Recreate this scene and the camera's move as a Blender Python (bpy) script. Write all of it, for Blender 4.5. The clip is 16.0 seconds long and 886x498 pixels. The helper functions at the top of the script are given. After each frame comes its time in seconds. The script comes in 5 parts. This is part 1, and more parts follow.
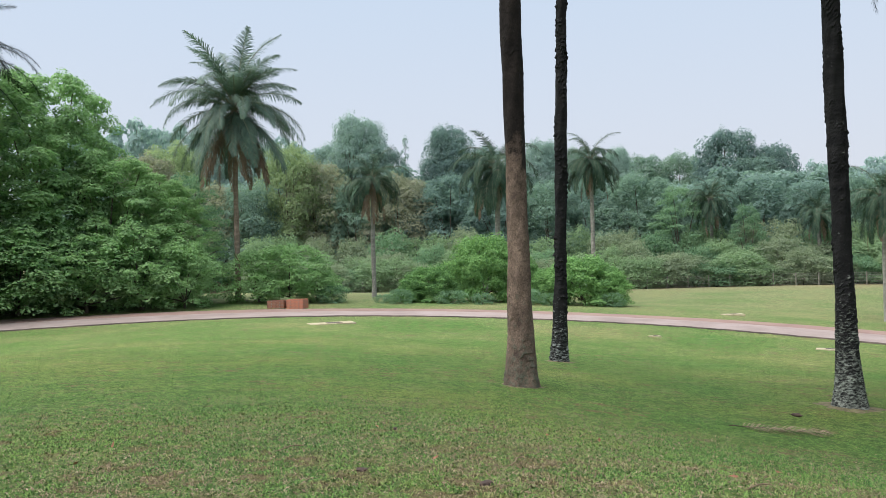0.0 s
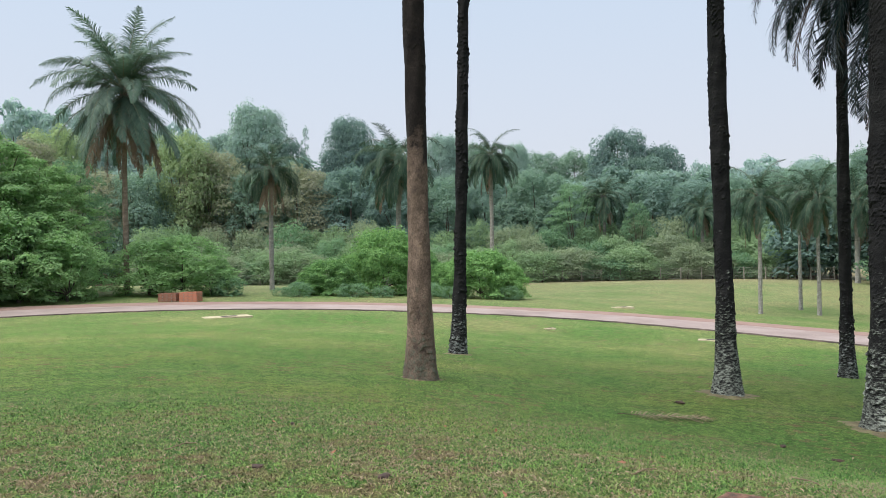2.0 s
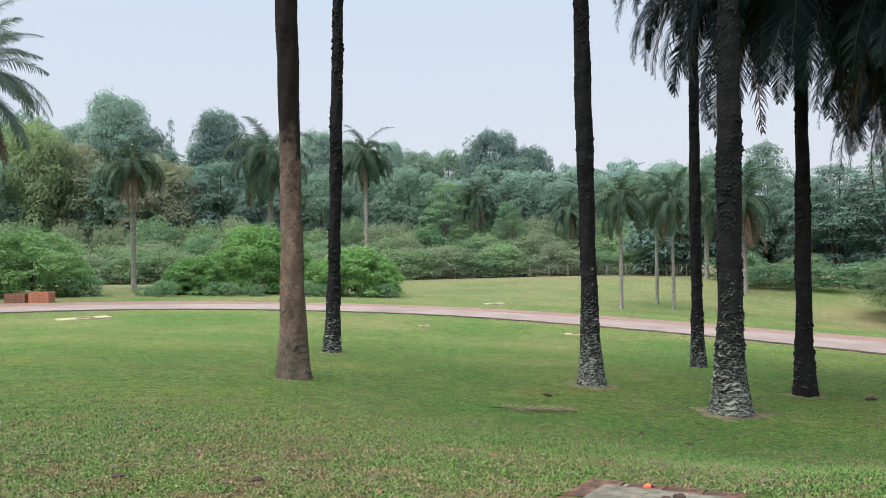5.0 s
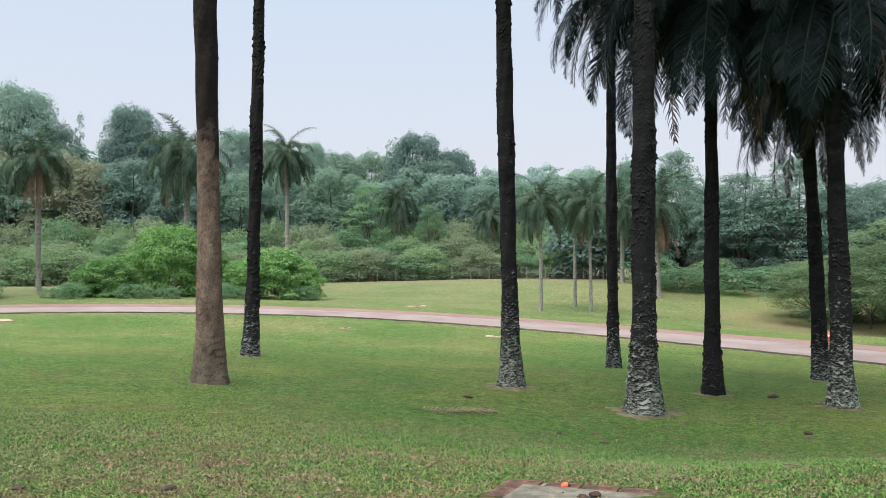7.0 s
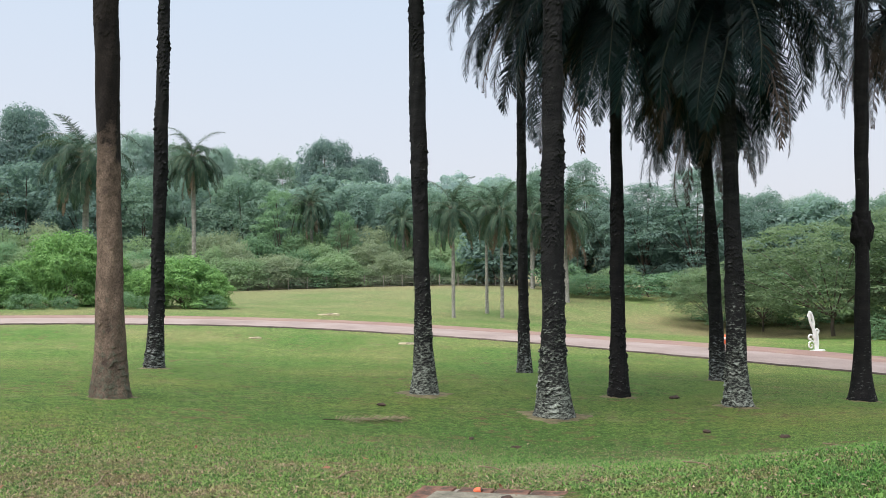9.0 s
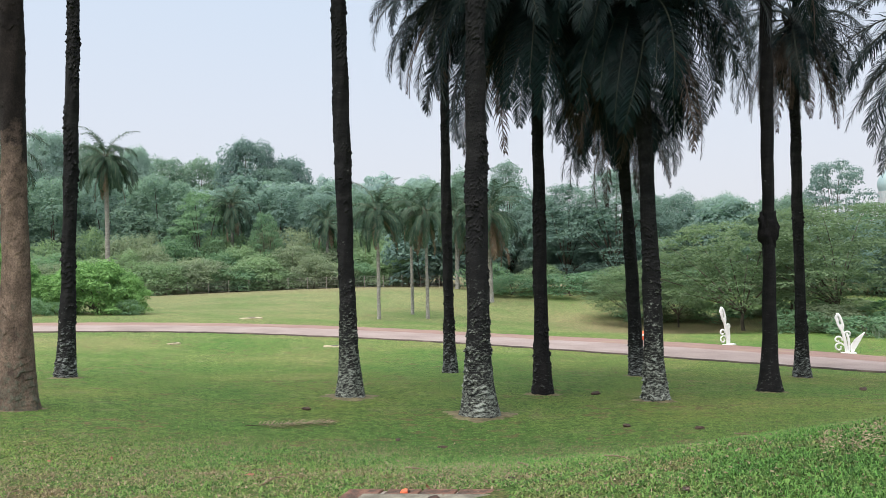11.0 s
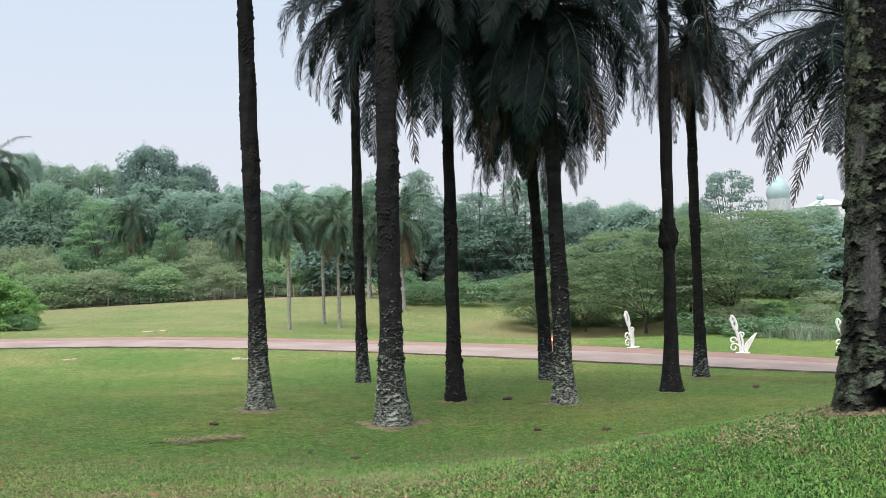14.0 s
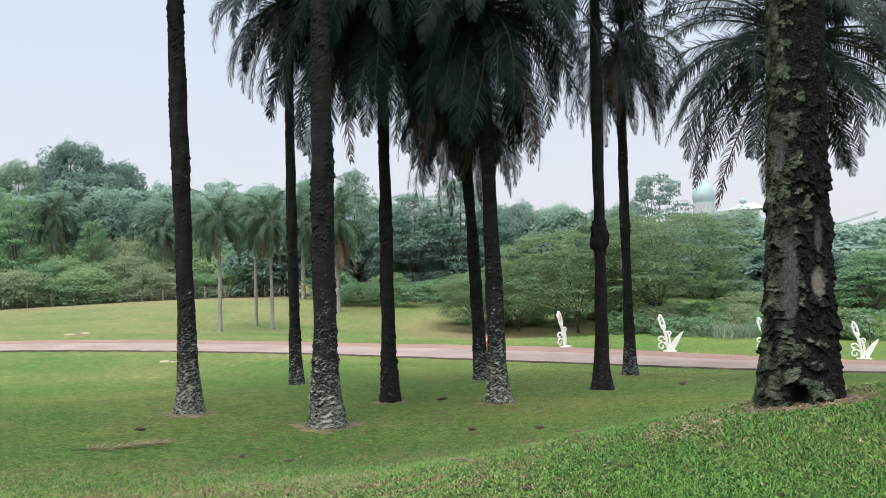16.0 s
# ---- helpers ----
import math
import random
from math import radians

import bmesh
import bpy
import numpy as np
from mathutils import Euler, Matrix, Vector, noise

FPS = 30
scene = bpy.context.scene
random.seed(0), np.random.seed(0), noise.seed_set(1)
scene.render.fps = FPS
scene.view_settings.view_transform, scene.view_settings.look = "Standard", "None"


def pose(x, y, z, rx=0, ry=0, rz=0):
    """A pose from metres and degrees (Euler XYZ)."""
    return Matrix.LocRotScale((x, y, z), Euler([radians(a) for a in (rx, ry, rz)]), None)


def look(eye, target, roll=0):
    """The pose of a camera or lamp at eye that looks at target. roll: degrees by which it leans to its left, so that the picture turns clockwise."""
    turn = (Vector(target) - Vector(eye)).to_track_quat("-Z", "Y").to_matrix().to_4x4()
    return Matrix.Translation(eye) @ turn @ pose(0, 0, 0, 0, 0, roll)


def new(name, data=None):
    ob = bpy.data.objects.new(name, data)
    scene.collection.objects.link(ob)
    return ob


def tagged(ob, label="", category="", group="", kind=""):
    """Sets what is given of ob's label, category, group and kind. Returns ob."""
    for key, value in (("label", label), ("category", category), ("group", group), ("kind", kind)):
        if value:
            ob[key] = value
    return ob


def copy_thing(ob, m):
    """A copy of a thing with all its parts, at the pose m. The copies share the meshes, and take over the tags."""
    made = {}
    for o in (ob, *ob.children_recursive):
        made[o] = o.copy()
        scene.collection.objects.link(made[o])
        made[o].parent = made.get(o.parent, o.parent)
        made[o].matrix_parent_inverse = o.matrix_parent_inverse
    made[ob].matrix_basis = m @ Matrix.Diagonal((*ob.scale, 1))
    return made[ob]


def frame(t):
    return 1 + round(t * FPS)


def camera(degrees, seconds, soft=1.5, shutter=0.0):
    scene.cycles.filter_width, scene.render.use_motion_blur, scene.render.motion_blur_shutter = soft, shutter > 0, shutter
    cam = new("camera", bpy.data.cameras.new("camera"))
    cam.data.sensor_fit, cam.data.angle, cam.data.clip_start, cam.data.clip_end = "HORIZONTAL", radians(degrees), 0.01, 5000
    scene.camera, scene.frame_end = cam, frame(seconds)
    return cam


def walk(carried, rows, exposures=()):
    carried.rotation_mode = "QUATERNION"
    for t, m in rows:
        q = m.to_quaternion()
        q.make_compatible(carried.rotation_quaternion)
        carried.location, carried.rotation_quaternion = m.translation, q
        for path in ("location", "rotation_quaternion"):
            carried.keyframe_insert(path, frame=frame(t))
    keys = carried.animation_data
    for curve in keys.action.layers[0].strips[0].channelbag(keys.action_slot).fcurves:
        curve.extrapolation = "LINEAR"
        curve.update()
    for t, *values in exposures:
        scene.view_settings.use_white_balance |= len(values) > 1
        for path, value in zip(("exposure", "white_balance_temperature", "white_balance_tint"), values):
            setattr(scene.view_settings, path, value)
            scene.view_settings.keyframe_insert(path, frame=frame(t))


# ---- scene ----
cam = camera(61.04, 16.0, soft=0.65)
EYE = 1.6
# seconds, pitch, roll, yaw: the camera turns where it stands
TURNS = [
    (0.0, 1.34, 2.04, 0.02),
    (0.5, 1.30, 2.02, -1.15),
    (1.0, 1.07, 1.97, -3.01),
    (1.5, 0.68, 1.82, -5.25),
    (2.0, 0.58, 1.61, -7.56),
    (2.5, 0.51, 1.57, -9.51),
    (3.0, 0.33, 1.68, -10.81),
    (3.5, 0.19, 1.60, -12.24),
    (4.0, 0.25, 1.60, -13.79),
    (6.5, -0.05, 1.29, -21.70),
    (7.0, 0.19, 1.18, -23.02),
    (7.5, 0.58, 1.17, -24.77),
    (8.0, 0.61, 1.16, -26.93),
    (8.5, 0.49, 1.18, -28.60),
    (9.0, 0.60, 1.30, -29.65),
    (11.5, 0.44, 1.84, -37.00),
    (12.0, 0.40, 1.77, -38.61),
    (12.5, 0.50, 1.71, -40.26),
    (13.0, 0.65, 1.89, -41.52),
    (13.5, 0.81, 2.20, -41.77),
    (14.0, 0.91, 2.41, -42.07),
    (14.5, 0.82, 2.26, -43.17),
    (15.0, 0.63, 2.31, -44.78),
    (15.5, 0.74, 2.45, -46.23),
    (16.0, 0.76, 2.29, -47.00),
]
walk(cam, [(t, pose(0, 0, EYE, 90 + pitch, roll, yaw)) for t, pitch, roll, yaw in TURNS], [(0.0, 0.58, 6250, 12), (4.0, 0.62, 6300, 12), (8.0, 0.66, 6350, 12.5), (12.0, 0.69, 6400, 12.5), (16.0, 0.71, 6430, 12.5)])

# ---- world, sun, exposure ----
world = bpy.data.worlds.new("hazy_sky")
scene.world = world
world.use_nodes = True
wn, wl = world.node_tree.nodes, world.node_tree.links
wn.clear()
SUN_ELEV, SUN_AZ = 68.0, -110.0
sky = wn.new("ShaderNodeTexSky")
sky.sky_type = "NISHITA"
sky.sun_disc = False
sky.sun_elevation, sky.sun_rotation = radians(SUN_ELEV), radians(SUN_AZ)
sky.air_density, sky.dust_density, sky.ozone_density = 1.0, 6.0, 1.5
# thin high haze: whiter towards the horizon
geo = wn.new("ShaderNodeTexCoord")
split = wn.new("ShaderNodeSeparateXYZ")
wl.new(geo.outputs["Generated"], split.inputs[0])
tone = wn.new("ShaderNodeValToRGB")
tone.color_ramp.elements[0].position, tone.color_ramp.elements[0].color = 0.02, (0.885, 0.905, 0.945, 1)
tone.color_ramp.elements[1].position, tone.color_ramp.elements[1].color = 0.50, (0.66, 0.83, 1.0, 1)
wl.new(split.outputs["Z"], tone.inputs["Fac"])
lift = wn.new("ShaderNodeVectorMath")
lift.operation = "SCALE"
lift.inputs["Scale"].default_value = 9.6
wl.new(tone.outputs["Color"], lift.inputs[0])
veil = wn.new("ShaderNodeMix")
veil.data_type = "RGBA"
veil.inputs["Factor"].default_value = 0.85
wl.new(lift.outputs["Vector"], veil.inputs["B"])
bg = wn.new("ShaderNodeBackground")
bg.inputs["Strength"].default_value = 0.066
wo = wn.new("ShaderNodeOutputWorld")
wl.new(sky.outputs["Color"], veil.inputs["A"])
wl.new(veil.outputs["Result"], bg.inputs["Color"])
wl.new(bg.outputs["Background"], wo.inputs["Surface"])

sun = new("sun", bpy.data.lights.new("sun", "SUN"))
sun.data.energy, sun.data.angle, sun.data.color = 4.3, radians(75), (1.0, 0.95, 0.86)
sun.matrix_basis = look((math.sin(radians(SUN_AZ)) * 50, math.cos(radians(SUN_AZ)) * 50, 50 * math.tan(radians(SUN_ELEV))), (0, 0, 0))


# ---- materials ----
def nodes_of(name):
    m = bpy.data.materials.new(name)
    m.use_nodes = True
    nt = m.node_tree
    return m, nt, nt.nodes["Principled BSDF"]


def ramp(nt, fac, stops):
    r = nt.nodes.new("ShaderNodeValToRGB")
    e = r.color_ramp.elements
    while len(e) < len(stops):
        e.new(0.5)
    for el, (p, c) in zip(e, stops):
        el.position, el.color = p, (*c, 1)
    nt.links.new(fac, r.inputs["Fac"])
    return r.outputs["Color"]


def noise_tex(nt, coord, scale, detail=6.0, rough=0.6):
    n = nt.nodes.new("ShaderNodeTexNoise")
    n.inputs["Scale"].default_value, n.inputs["Detail"].default_value, n.inputs["Roughness"].default_value = scale, detail, rough
    nt.links.new(coord, n.inputs["Vector"])
    return n.outputs["Fac"]


def mixed(nt, fac, a, b, blend="MIX"):
    m = nt.nodes.new("ShaderNodeMix")
    m.data_type, m.blend_type = "RGBA", blend
    for key, v in (("Factor", fac), ("A", a), ("B", b)):
        if isinstance(v, (int, float)):
            m.inputs[key].default_value = v
        elif isinstance(v, tuple):
            m.inputs[key].default_value = (*v, 1)
        else:
            nt.links.new(v, m.inputs[key])
    return m.outputs["Result"]


def bumped(nt, b, height, strength, distance):
    bp = nt.nodes.new("ShaderNodeBump")
    bp.inputs["Strength"].default_value, bp.inputs["Distance"].default_value = strength, distance
    nt.links.new(height, bp.inputs["Height"])
    nt.links.new(bp.outputs["Normal"], b.inputs["Normal"])


def coords(nt, which="Object"):
    return nt.nodes.new("ShaderNodeTexCoord").outputs[which]


def rough_stuff(name, stops, scale, rough=0.85, fine=40.0, bump=0.4, depth=0.01, which="Object", fine_mix=0.35, metal=0.0):
    """A plain worn surface: coarse tints by a ramp, a fine grain over it and its relief."""
    m, nt, b = nodes_of(name)
    co = coords(nt, which)
    big, small = noise_tex(nt, co, scale), noise_tex(nt, co, fine, 8, 0.7)
    col = ramp(nt, big, stops)
    grain = ramp(nt, small, [(0.3, (0.45, 0.45, 0.45)), (0.7, (1.35, 1.35, 1.35))])
    col = mixed(nt, fine_mix, col, mixed(nt, 1.0, col, grain, "MULTIPLY"))
    nt.links.new(col, b.inputs["Base Color"])
    b.inputs["Roughness"].default_value, b.inputs["Metallic"].default_value = rough, metal
    bumped(nt, b, small, bump, depth)
    return m


def foliage(name, dark, light, rough=0.75, through_light=0.5, patch=0.5, gloss=0.08):
    """Leaves: tint by tree, by leaf and by patches of the crown, with some light coming through them."""
    m, nt, b = nodes_of(name)
    leaf = nt.nodes.new("ShaderNodeNewGeometry").outputs["Random Per Island"]
    tree = nt.nodes.new("ShaderNodeObjectInfo").outputs["Random"]
    pat = noise_tex(nt, coords(nt), patch, 3, 0.6)
    a = nt.nodes.new("ShaderNodeMath")
    a.operation = "MULTIPLY_ADD"
    nt.links.new(leaf, a.inputs[0])
    a.inputs[1].default_value = 0.55
    nt.links.new(pat, a.inputs[2])
    s = nt.nodes.new("ShaderNodeMath")
    s.operation = "MULTIPLY_ADD"
    nt.links.new(tree, s.inputs[0])
    s.inputs[1].default_value = 0.3
    nt.links.new(a.outputs[0], s.inputs[2])
    col = ramp(nt, s.outputs[0], [(0.35, dark), (0.75, tuple((p + q) / 2 for p, q in zip(dark, light))), (1.0, light)])
    nt.links.new(col, b.inputs["Base Color"])
    b.inputs["Roughness"].default_value = rough
    b.inputs["Specular IOR Level"].default_value = gloss
    t = nt.nodes.new("ShaderNodeBsdfTranslucent")
    nt.links.new(mixed(nt, 1.0, col, (1.12, 1.25, 0.95), "MULTIPLY"), t.inputs["Color"])
    mx = nt.nodes.new("ShaderNodeMixShader")
    mx.inputs[0].default_value = through_light
    out = nt.nodes["Material Output"]
    nt.links.new(b.outputs[0], mx.inputs[1])
    nt.links.new(t.outputs[0], mx.inputs[2])
    nt.links.new(mx.outputs[0], out.inputs["Surface"])
    return m


def worn(nt, co, value):
    """A noise raised on the trodden ground round the standpoint, where the turf is thin."""
    ln = nt.nodes.new("ShaderNodeVectorMath")
    ln.operation = "DISTANCE"
    nt.links.new(co, ln.inputs[0])
    ln.inputs[1].default_value = (0.6, 4.4, 0.0)
    near = nt.nodes.new("ShaderNodeMapRange")
    near.inputs["From Min"].default_value, near.inputs["From Max"].default_value = 1.4, 4.4
    near.inputs["To Min"].default_value, near.inputs["To Max"].default_value = 0.06, 0.0
    nt.links.new(ln.outputs["Value"], near.inputs["Value"])
    add = nt.nodes.new("ShaderNodeMath")
    nt.links.new(value, add.inputs[0])
    nt.links.new(near.outputs[0], add.inputs[1])
    return add.outputs[0]


def grass_ground(name):
    """Mown lawn: green turf with thin, dry and bare patches; drier out on the meadow, its straw greyed for haze."""
    m, nt, b = nodes_of(name)
    co = coords(nt)
    blades = noise_tex(nt, co, 42.0, 9, 0.82)
    tuft = noise_tex(nt, co, 11.0, 8, 0.78)
    clump = noise_tex(nt, co, 2.2, 6, 0.65)
    field = noise_tex(nt, co, 0.16, 5, 0.6)
    dry = noise_tex(nt, co, 1.3, 8, 0.75)
    bare = noise_tex(nt, co, 3.1, 9, 0.74)
    sward = noise_tex(nt, co, 4.2, 7, 0.7)
    green = ramp(nt, blades, [(0.38, (0.013, 0.034, 0.008)), (0.5, (0.084, 0.148, 0.038)), (0.62, (0.245, 0.340, 0.105))])
    green = mixed(nt, 1.0, green, ramp(nt, tuft, [(0.38, (0.42, 0.48, 0.44)), (0.62, (1.42, 1.34, 1.24))]), "MULTIPLY")
    green = mixed(nt, 1.0, green, ramp(nt, sward, [(0.34, (0.80, 0.84, 0.82)), (0.66, (1.20, 1.14, 1.12))]), "MULTIPLY")
    green = mixed(nt, 1.0, green, ramp(nt, clump, [(0.34, (0.84, 0.90, 0.88)), (0.66, (1.18, 1.10, 1.10))]), "MULTIPLY")
    green = mixed(nt, 1.0, green, ramp(nt, field, [(0.36, (0.76, 0.94, 0.86)), (0.50, (0.98, 1.0, 0.98)), (0.64, (1.32, 1.10, 1.06))]), "MULTIPLY")
    # dry straw, with the meadow's haze mixed into its colour as grey-blue
    straw = ramp(nt, blades, [(0.36, (0.075, 0.066, 0.028)), (0.5, (0.225, 0.204, 0.128)), (0.66, (0.40, 0.362, 0.245))])
    straw = mixed(nt, 1.0, straw, ramp(nt, sward, [(0.36, (0.66, 0.68, 0.7)), (0.64, (1.3, 1.27, 1.24))]), "MULTIPLY")
    earth = ramp(nt, blades, [(0.36, (0.045, 0.032, 0.018)), (0.52, (0.140, 0.102, 0.055)), (0.68, (0.34, 0.265, 0.155))])
    sep = nt.nodes.new("ShaderNodeSeparateXYZ")
    nt.links.new(co, sep.inputs[0])
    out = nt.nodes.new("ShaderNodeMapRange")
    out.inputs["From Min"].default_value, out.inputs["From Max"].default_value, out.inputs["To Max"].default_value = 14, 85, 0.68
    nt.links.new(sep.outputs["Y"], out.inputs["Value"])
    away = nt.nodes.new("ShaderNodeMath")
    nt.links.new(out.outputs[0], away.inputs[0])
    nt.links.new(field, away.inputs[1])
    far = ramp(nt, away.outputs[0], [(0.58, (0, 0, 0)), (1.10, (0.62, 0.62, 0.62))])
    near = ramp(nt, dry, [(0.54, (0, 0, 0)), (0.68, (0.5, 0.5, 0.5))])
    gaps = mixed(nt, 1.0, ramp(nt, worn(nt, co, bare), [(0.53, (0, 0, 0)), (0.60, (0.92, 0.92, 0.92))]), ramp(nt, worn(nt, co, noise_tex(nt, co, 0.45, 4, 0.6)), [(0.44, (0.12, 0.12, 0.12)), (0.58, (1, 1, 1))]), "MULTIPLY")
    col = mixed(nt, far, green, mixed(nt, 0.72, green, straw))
    reach = nt.nodes.new("ShaderNodeVectorMath")
    reach.operation = "LENGTH"
    nt.links.new(co, reach.inputs[0])
    edge = nt.nodes.new("ShaderNodeMapRange")
    edge.inputs["From Min"].default_value, edge.inputs["From Max"].default_value, edge.inputs["To Max"].default_value = 76, 91, 0.42
    nt.links.new(reach.outputs["Value"], edge.inputs["Value"])
    verge = nt.nodes.new("ShaderNodeMath")
    nt.links.new(edge.outputs[0], verge.inputs[0])
    nt.links.new(dry, verge.inputs[1])
    col = mixed(nt, ramp(nt, verge.outputs[0], [(0.62, (0, 0, 0)), (0.92, (0.8, 0.8, 0.8))]), col, mixed(nt, 0.5, straw, earth))
    # bare dirt by the hollow; its brown also carries the rain trees' shade
    hollow = nt.nodes.new("ShaderNodeVectorMath")
    hollow.operation = "DISTANCE"
    nt.links.new(co, hollow.inputs[0])
    hollow.inputs[1].default_value = (49.0, 38.5, -3.5)
    slope = nt.nodes.new("ShaderNodeMapRange")
    slope.inputs["From Min"].default_value, slope.inputs["From Max"].default_value = 5.0, 14.0
    slope.inputs["To Min"].default_value, slope.inputs["To Max"].default_value = 0.42, 0.0
    nt.links.new(hollow.outputs["Value"], slope.inputs["Value"])
    dirt_and_shade = nt.nodes.new("ShaderNodeMath")
    nt.links.new(slope.outputs[0], dirt_and_shade.inputs[0])
    nt.links.new(clump, dirt_and_shade.inputs[1])
    col = mixed(nt, ramp(nt, dirt_and_shade.outputs[0], [(0.60, (0, 0, 0)), (0.95, (0.85, 0.85, 0.85))]), col, mixed(nt, 0.35, earth, straw))
    col = mixed(nt, near, col, mixed(nt, 0.7, green, straw))
    col = mixed(nt, gaps, col, earth)
    # ground colour darkens towards the standpoint, so gaps between blades read dark
    near_dark = nt.nodes.new("ShaderNodeMapRange")
    near_dark.inputs["From Min"].default_value, near_dark.inputs["From Max"].default_value = 7.0, 24.0
    nt.links.new(reach.outputs["Value"], near_dark.inputs["Value"])
    col = mixed(nt, 1.0, col, ramp(nt, near_dark.outputs[0], [(0.0, (0.62, 0.62, 0.60)), (1.0, (1, 1, 1))]), "MULTIPLY")
    nt.links.new(col, b.inputs["Base Color"])
    b.inputs["Roughness"].default_value = 0.9
    b.inputs["Specular IOR Level"].default_value = 0.12
    bumped(nt, b, tuft, 0.5, 0.03)
    return m


def turf_blades(name, dark, light, tan):
    """Short blades of the lawn: mixed greens, withered to straw in the same dry spots as the turf below."""
    m, nt, b = nodes_of(name)
    co = coords(nt)
    leaf = nt.nodes.new("ShaderNodeNewGeometry").outputs["Random Per Island"]
    mix = nt.nodes.new("ShaderNodeMath")
    mix.operation = "MULTIPLY_ADD"
    nt.links.new(noise_tex(nt, co, 5.0, 5, 0.7), mix.inputs[0])
    mix.inputs[1].default_value = 0.9
    nt.links.new(leaf, mix.inputs[2])
    col = ramp(nt, mix.outputs[0], [(0.42, dark), (0.95, tuple(0.55 * p + 0.45 * q for p, q in zip(dark, light))), (1.0, light)])
    col = mixed(nt, 1.0, col, ramp(nt, noise_tex(nt, co, 0.16, 5, 0.6), [(0.36, (0.84, 0.98, 0.96)), (0.64, (1.12, 1.05, 1.0))]), "MULTIPLY")
    spots = ramp(nt, worn(nt, co, noise_tex(nt, co, 3.1, 9, 0.74)), [(0.52, (0, 0, 0)), (0.60, (0.8, 0.8, 0.8))])
    wide = ramp(nt, worn(nt, co, noise_tex(nt, co, 0.45, 4, 0.6)), [(0.42, (0.15, 0.15, 0.15)), (0.58, (1, 1, 1))])
    dry = ramp(nt, leaf, [(0.0, tuple(0.35 * q for q in tan)), (1.0, tan)])
    col = mixed(nt, mixed(nt, 1.0, spots, wide, "MULTIPLY"), col, dry)
    nt.links.new(col, b.inputs["Base Color"])
    b.inputs["Roughness"].default_value = 0.7
    b.inputs["Specular IOR Level"].default_value = 0.15
    return m


def bark(name, low, high, lichen, lichen_top, lichen_amount, shed=None, stretch=2.8):
    """Palm trunk: dark weathered bark, with pale lichen crusts that thin out upwards."""
    m, nt, b = nodes_of(name)
    co = coords(nt)
    mp = nt.nodes.new("ShaderNodeMapping")
    mp.inputs["Scale"].default_value = (1, 1, stretch)
    nt.links.new(co, mp.inputs["Vector"])
    v = mp.outputs["Vector"]
    big, small, crust = noise_tex(nt, v, 2.6, 6, 0.65), noise_tex(nt, v, 38.0, 8, 0.75), noise_tex(nt, v, 11.0, 9, 0.78)
    col = ramp(nt, big, [(0.3, low), (0.55, tuple((p + q) / 2 for p, q in zip(low, high))), (0.75, high)])
    col = mixed(nt, 1.0, col, ramp(nt, small, [(0.3, (0.35, 0.35, 0.35)), (0.7, (1.5, 1.5, 1.5))]), "MULTIPLY")
    sep = nt.nodes.new("ShaderNodeSeparateXYZ")
    nt.links.new(co, sep.inputs[0])
    if shed:
        # old dark bark still clings above this height
        old = nt.nodes.new("ShaderNodeMapRange")
        old.inputs["From Min"].default_value, old.inputs["From Max"].default_value = shed - 1.8, shed + 1.8
        nt.links.new(sep.outputs["Z"], old.inputs["Value"])
        both = nt.nodes.new("ShaderNodeMath")
        nt.links.new(old.outputs[0], both.inputs[0])
        nt.links.new(big, both.inputs[1])
        col = mixed(nt, ramp(nt, both.outputs[0], [(0.86, (0, 0, 0)), (0.98, (1, 1, 1))]), col, mixed(nt, 1.0, col, (0.13, 0.14, 0.16), "MULTIPLY"))
    up = nt.nodes.new("ShaderNodeMapRange")
    up.inputs["From Min"].default_value, up.inputs["From Max"].default_value = 0.0, lichen_top
    up.inputs["To Min"].default_value, up.inputs["To Max"].default_value = lichen_amount, -0.12
    nt.links.new(sep.outputs["Z"], up.inputs["Value"])
    ad = nt.nodes.new("ShaderNodeMath")
    nt.links.new(crust, ad.inputs[0])
    nt.links.new(up.outputs[0], ad.inputs[1])
    proud = nt.nodes.new("ShaderNodeAttribute")
    proud.attribute_name = "proud"
    rim = nt.nodes.new("ShaderNodeMath")
    rim.operation = "MULTIPLY_ADD"
    nt.links.new(proud.outputs["Fac"], rim.inputs[0])
    rim.inputs[1].default_value = 0.16
    nt.links.new(ad.outputs[0], rim.inputs[2])
    ad = rim
    col = mixed(nt, ramp(nt, ad.outputs[0], [(0.55, (0, 0, 0)), (0.70, (0.9, 0.9, 0.9))]), col, mixed(nt, 1.0, lichen, ramp(nt, small, [(0.3, (0.5, 0.5, 0.5)), (0.65, (1.3, 1.3, 1.3))]), "MULTIPLY"))
    nt.links.new(col, b.inputs["Base Color"])
    b.inputs["Roughness"].default_value = 0.92
    b.inputs["Specular IOR Level"].default_value = 0.2
    bumped(nt, b, small, 0.8, 0.012)
    return m


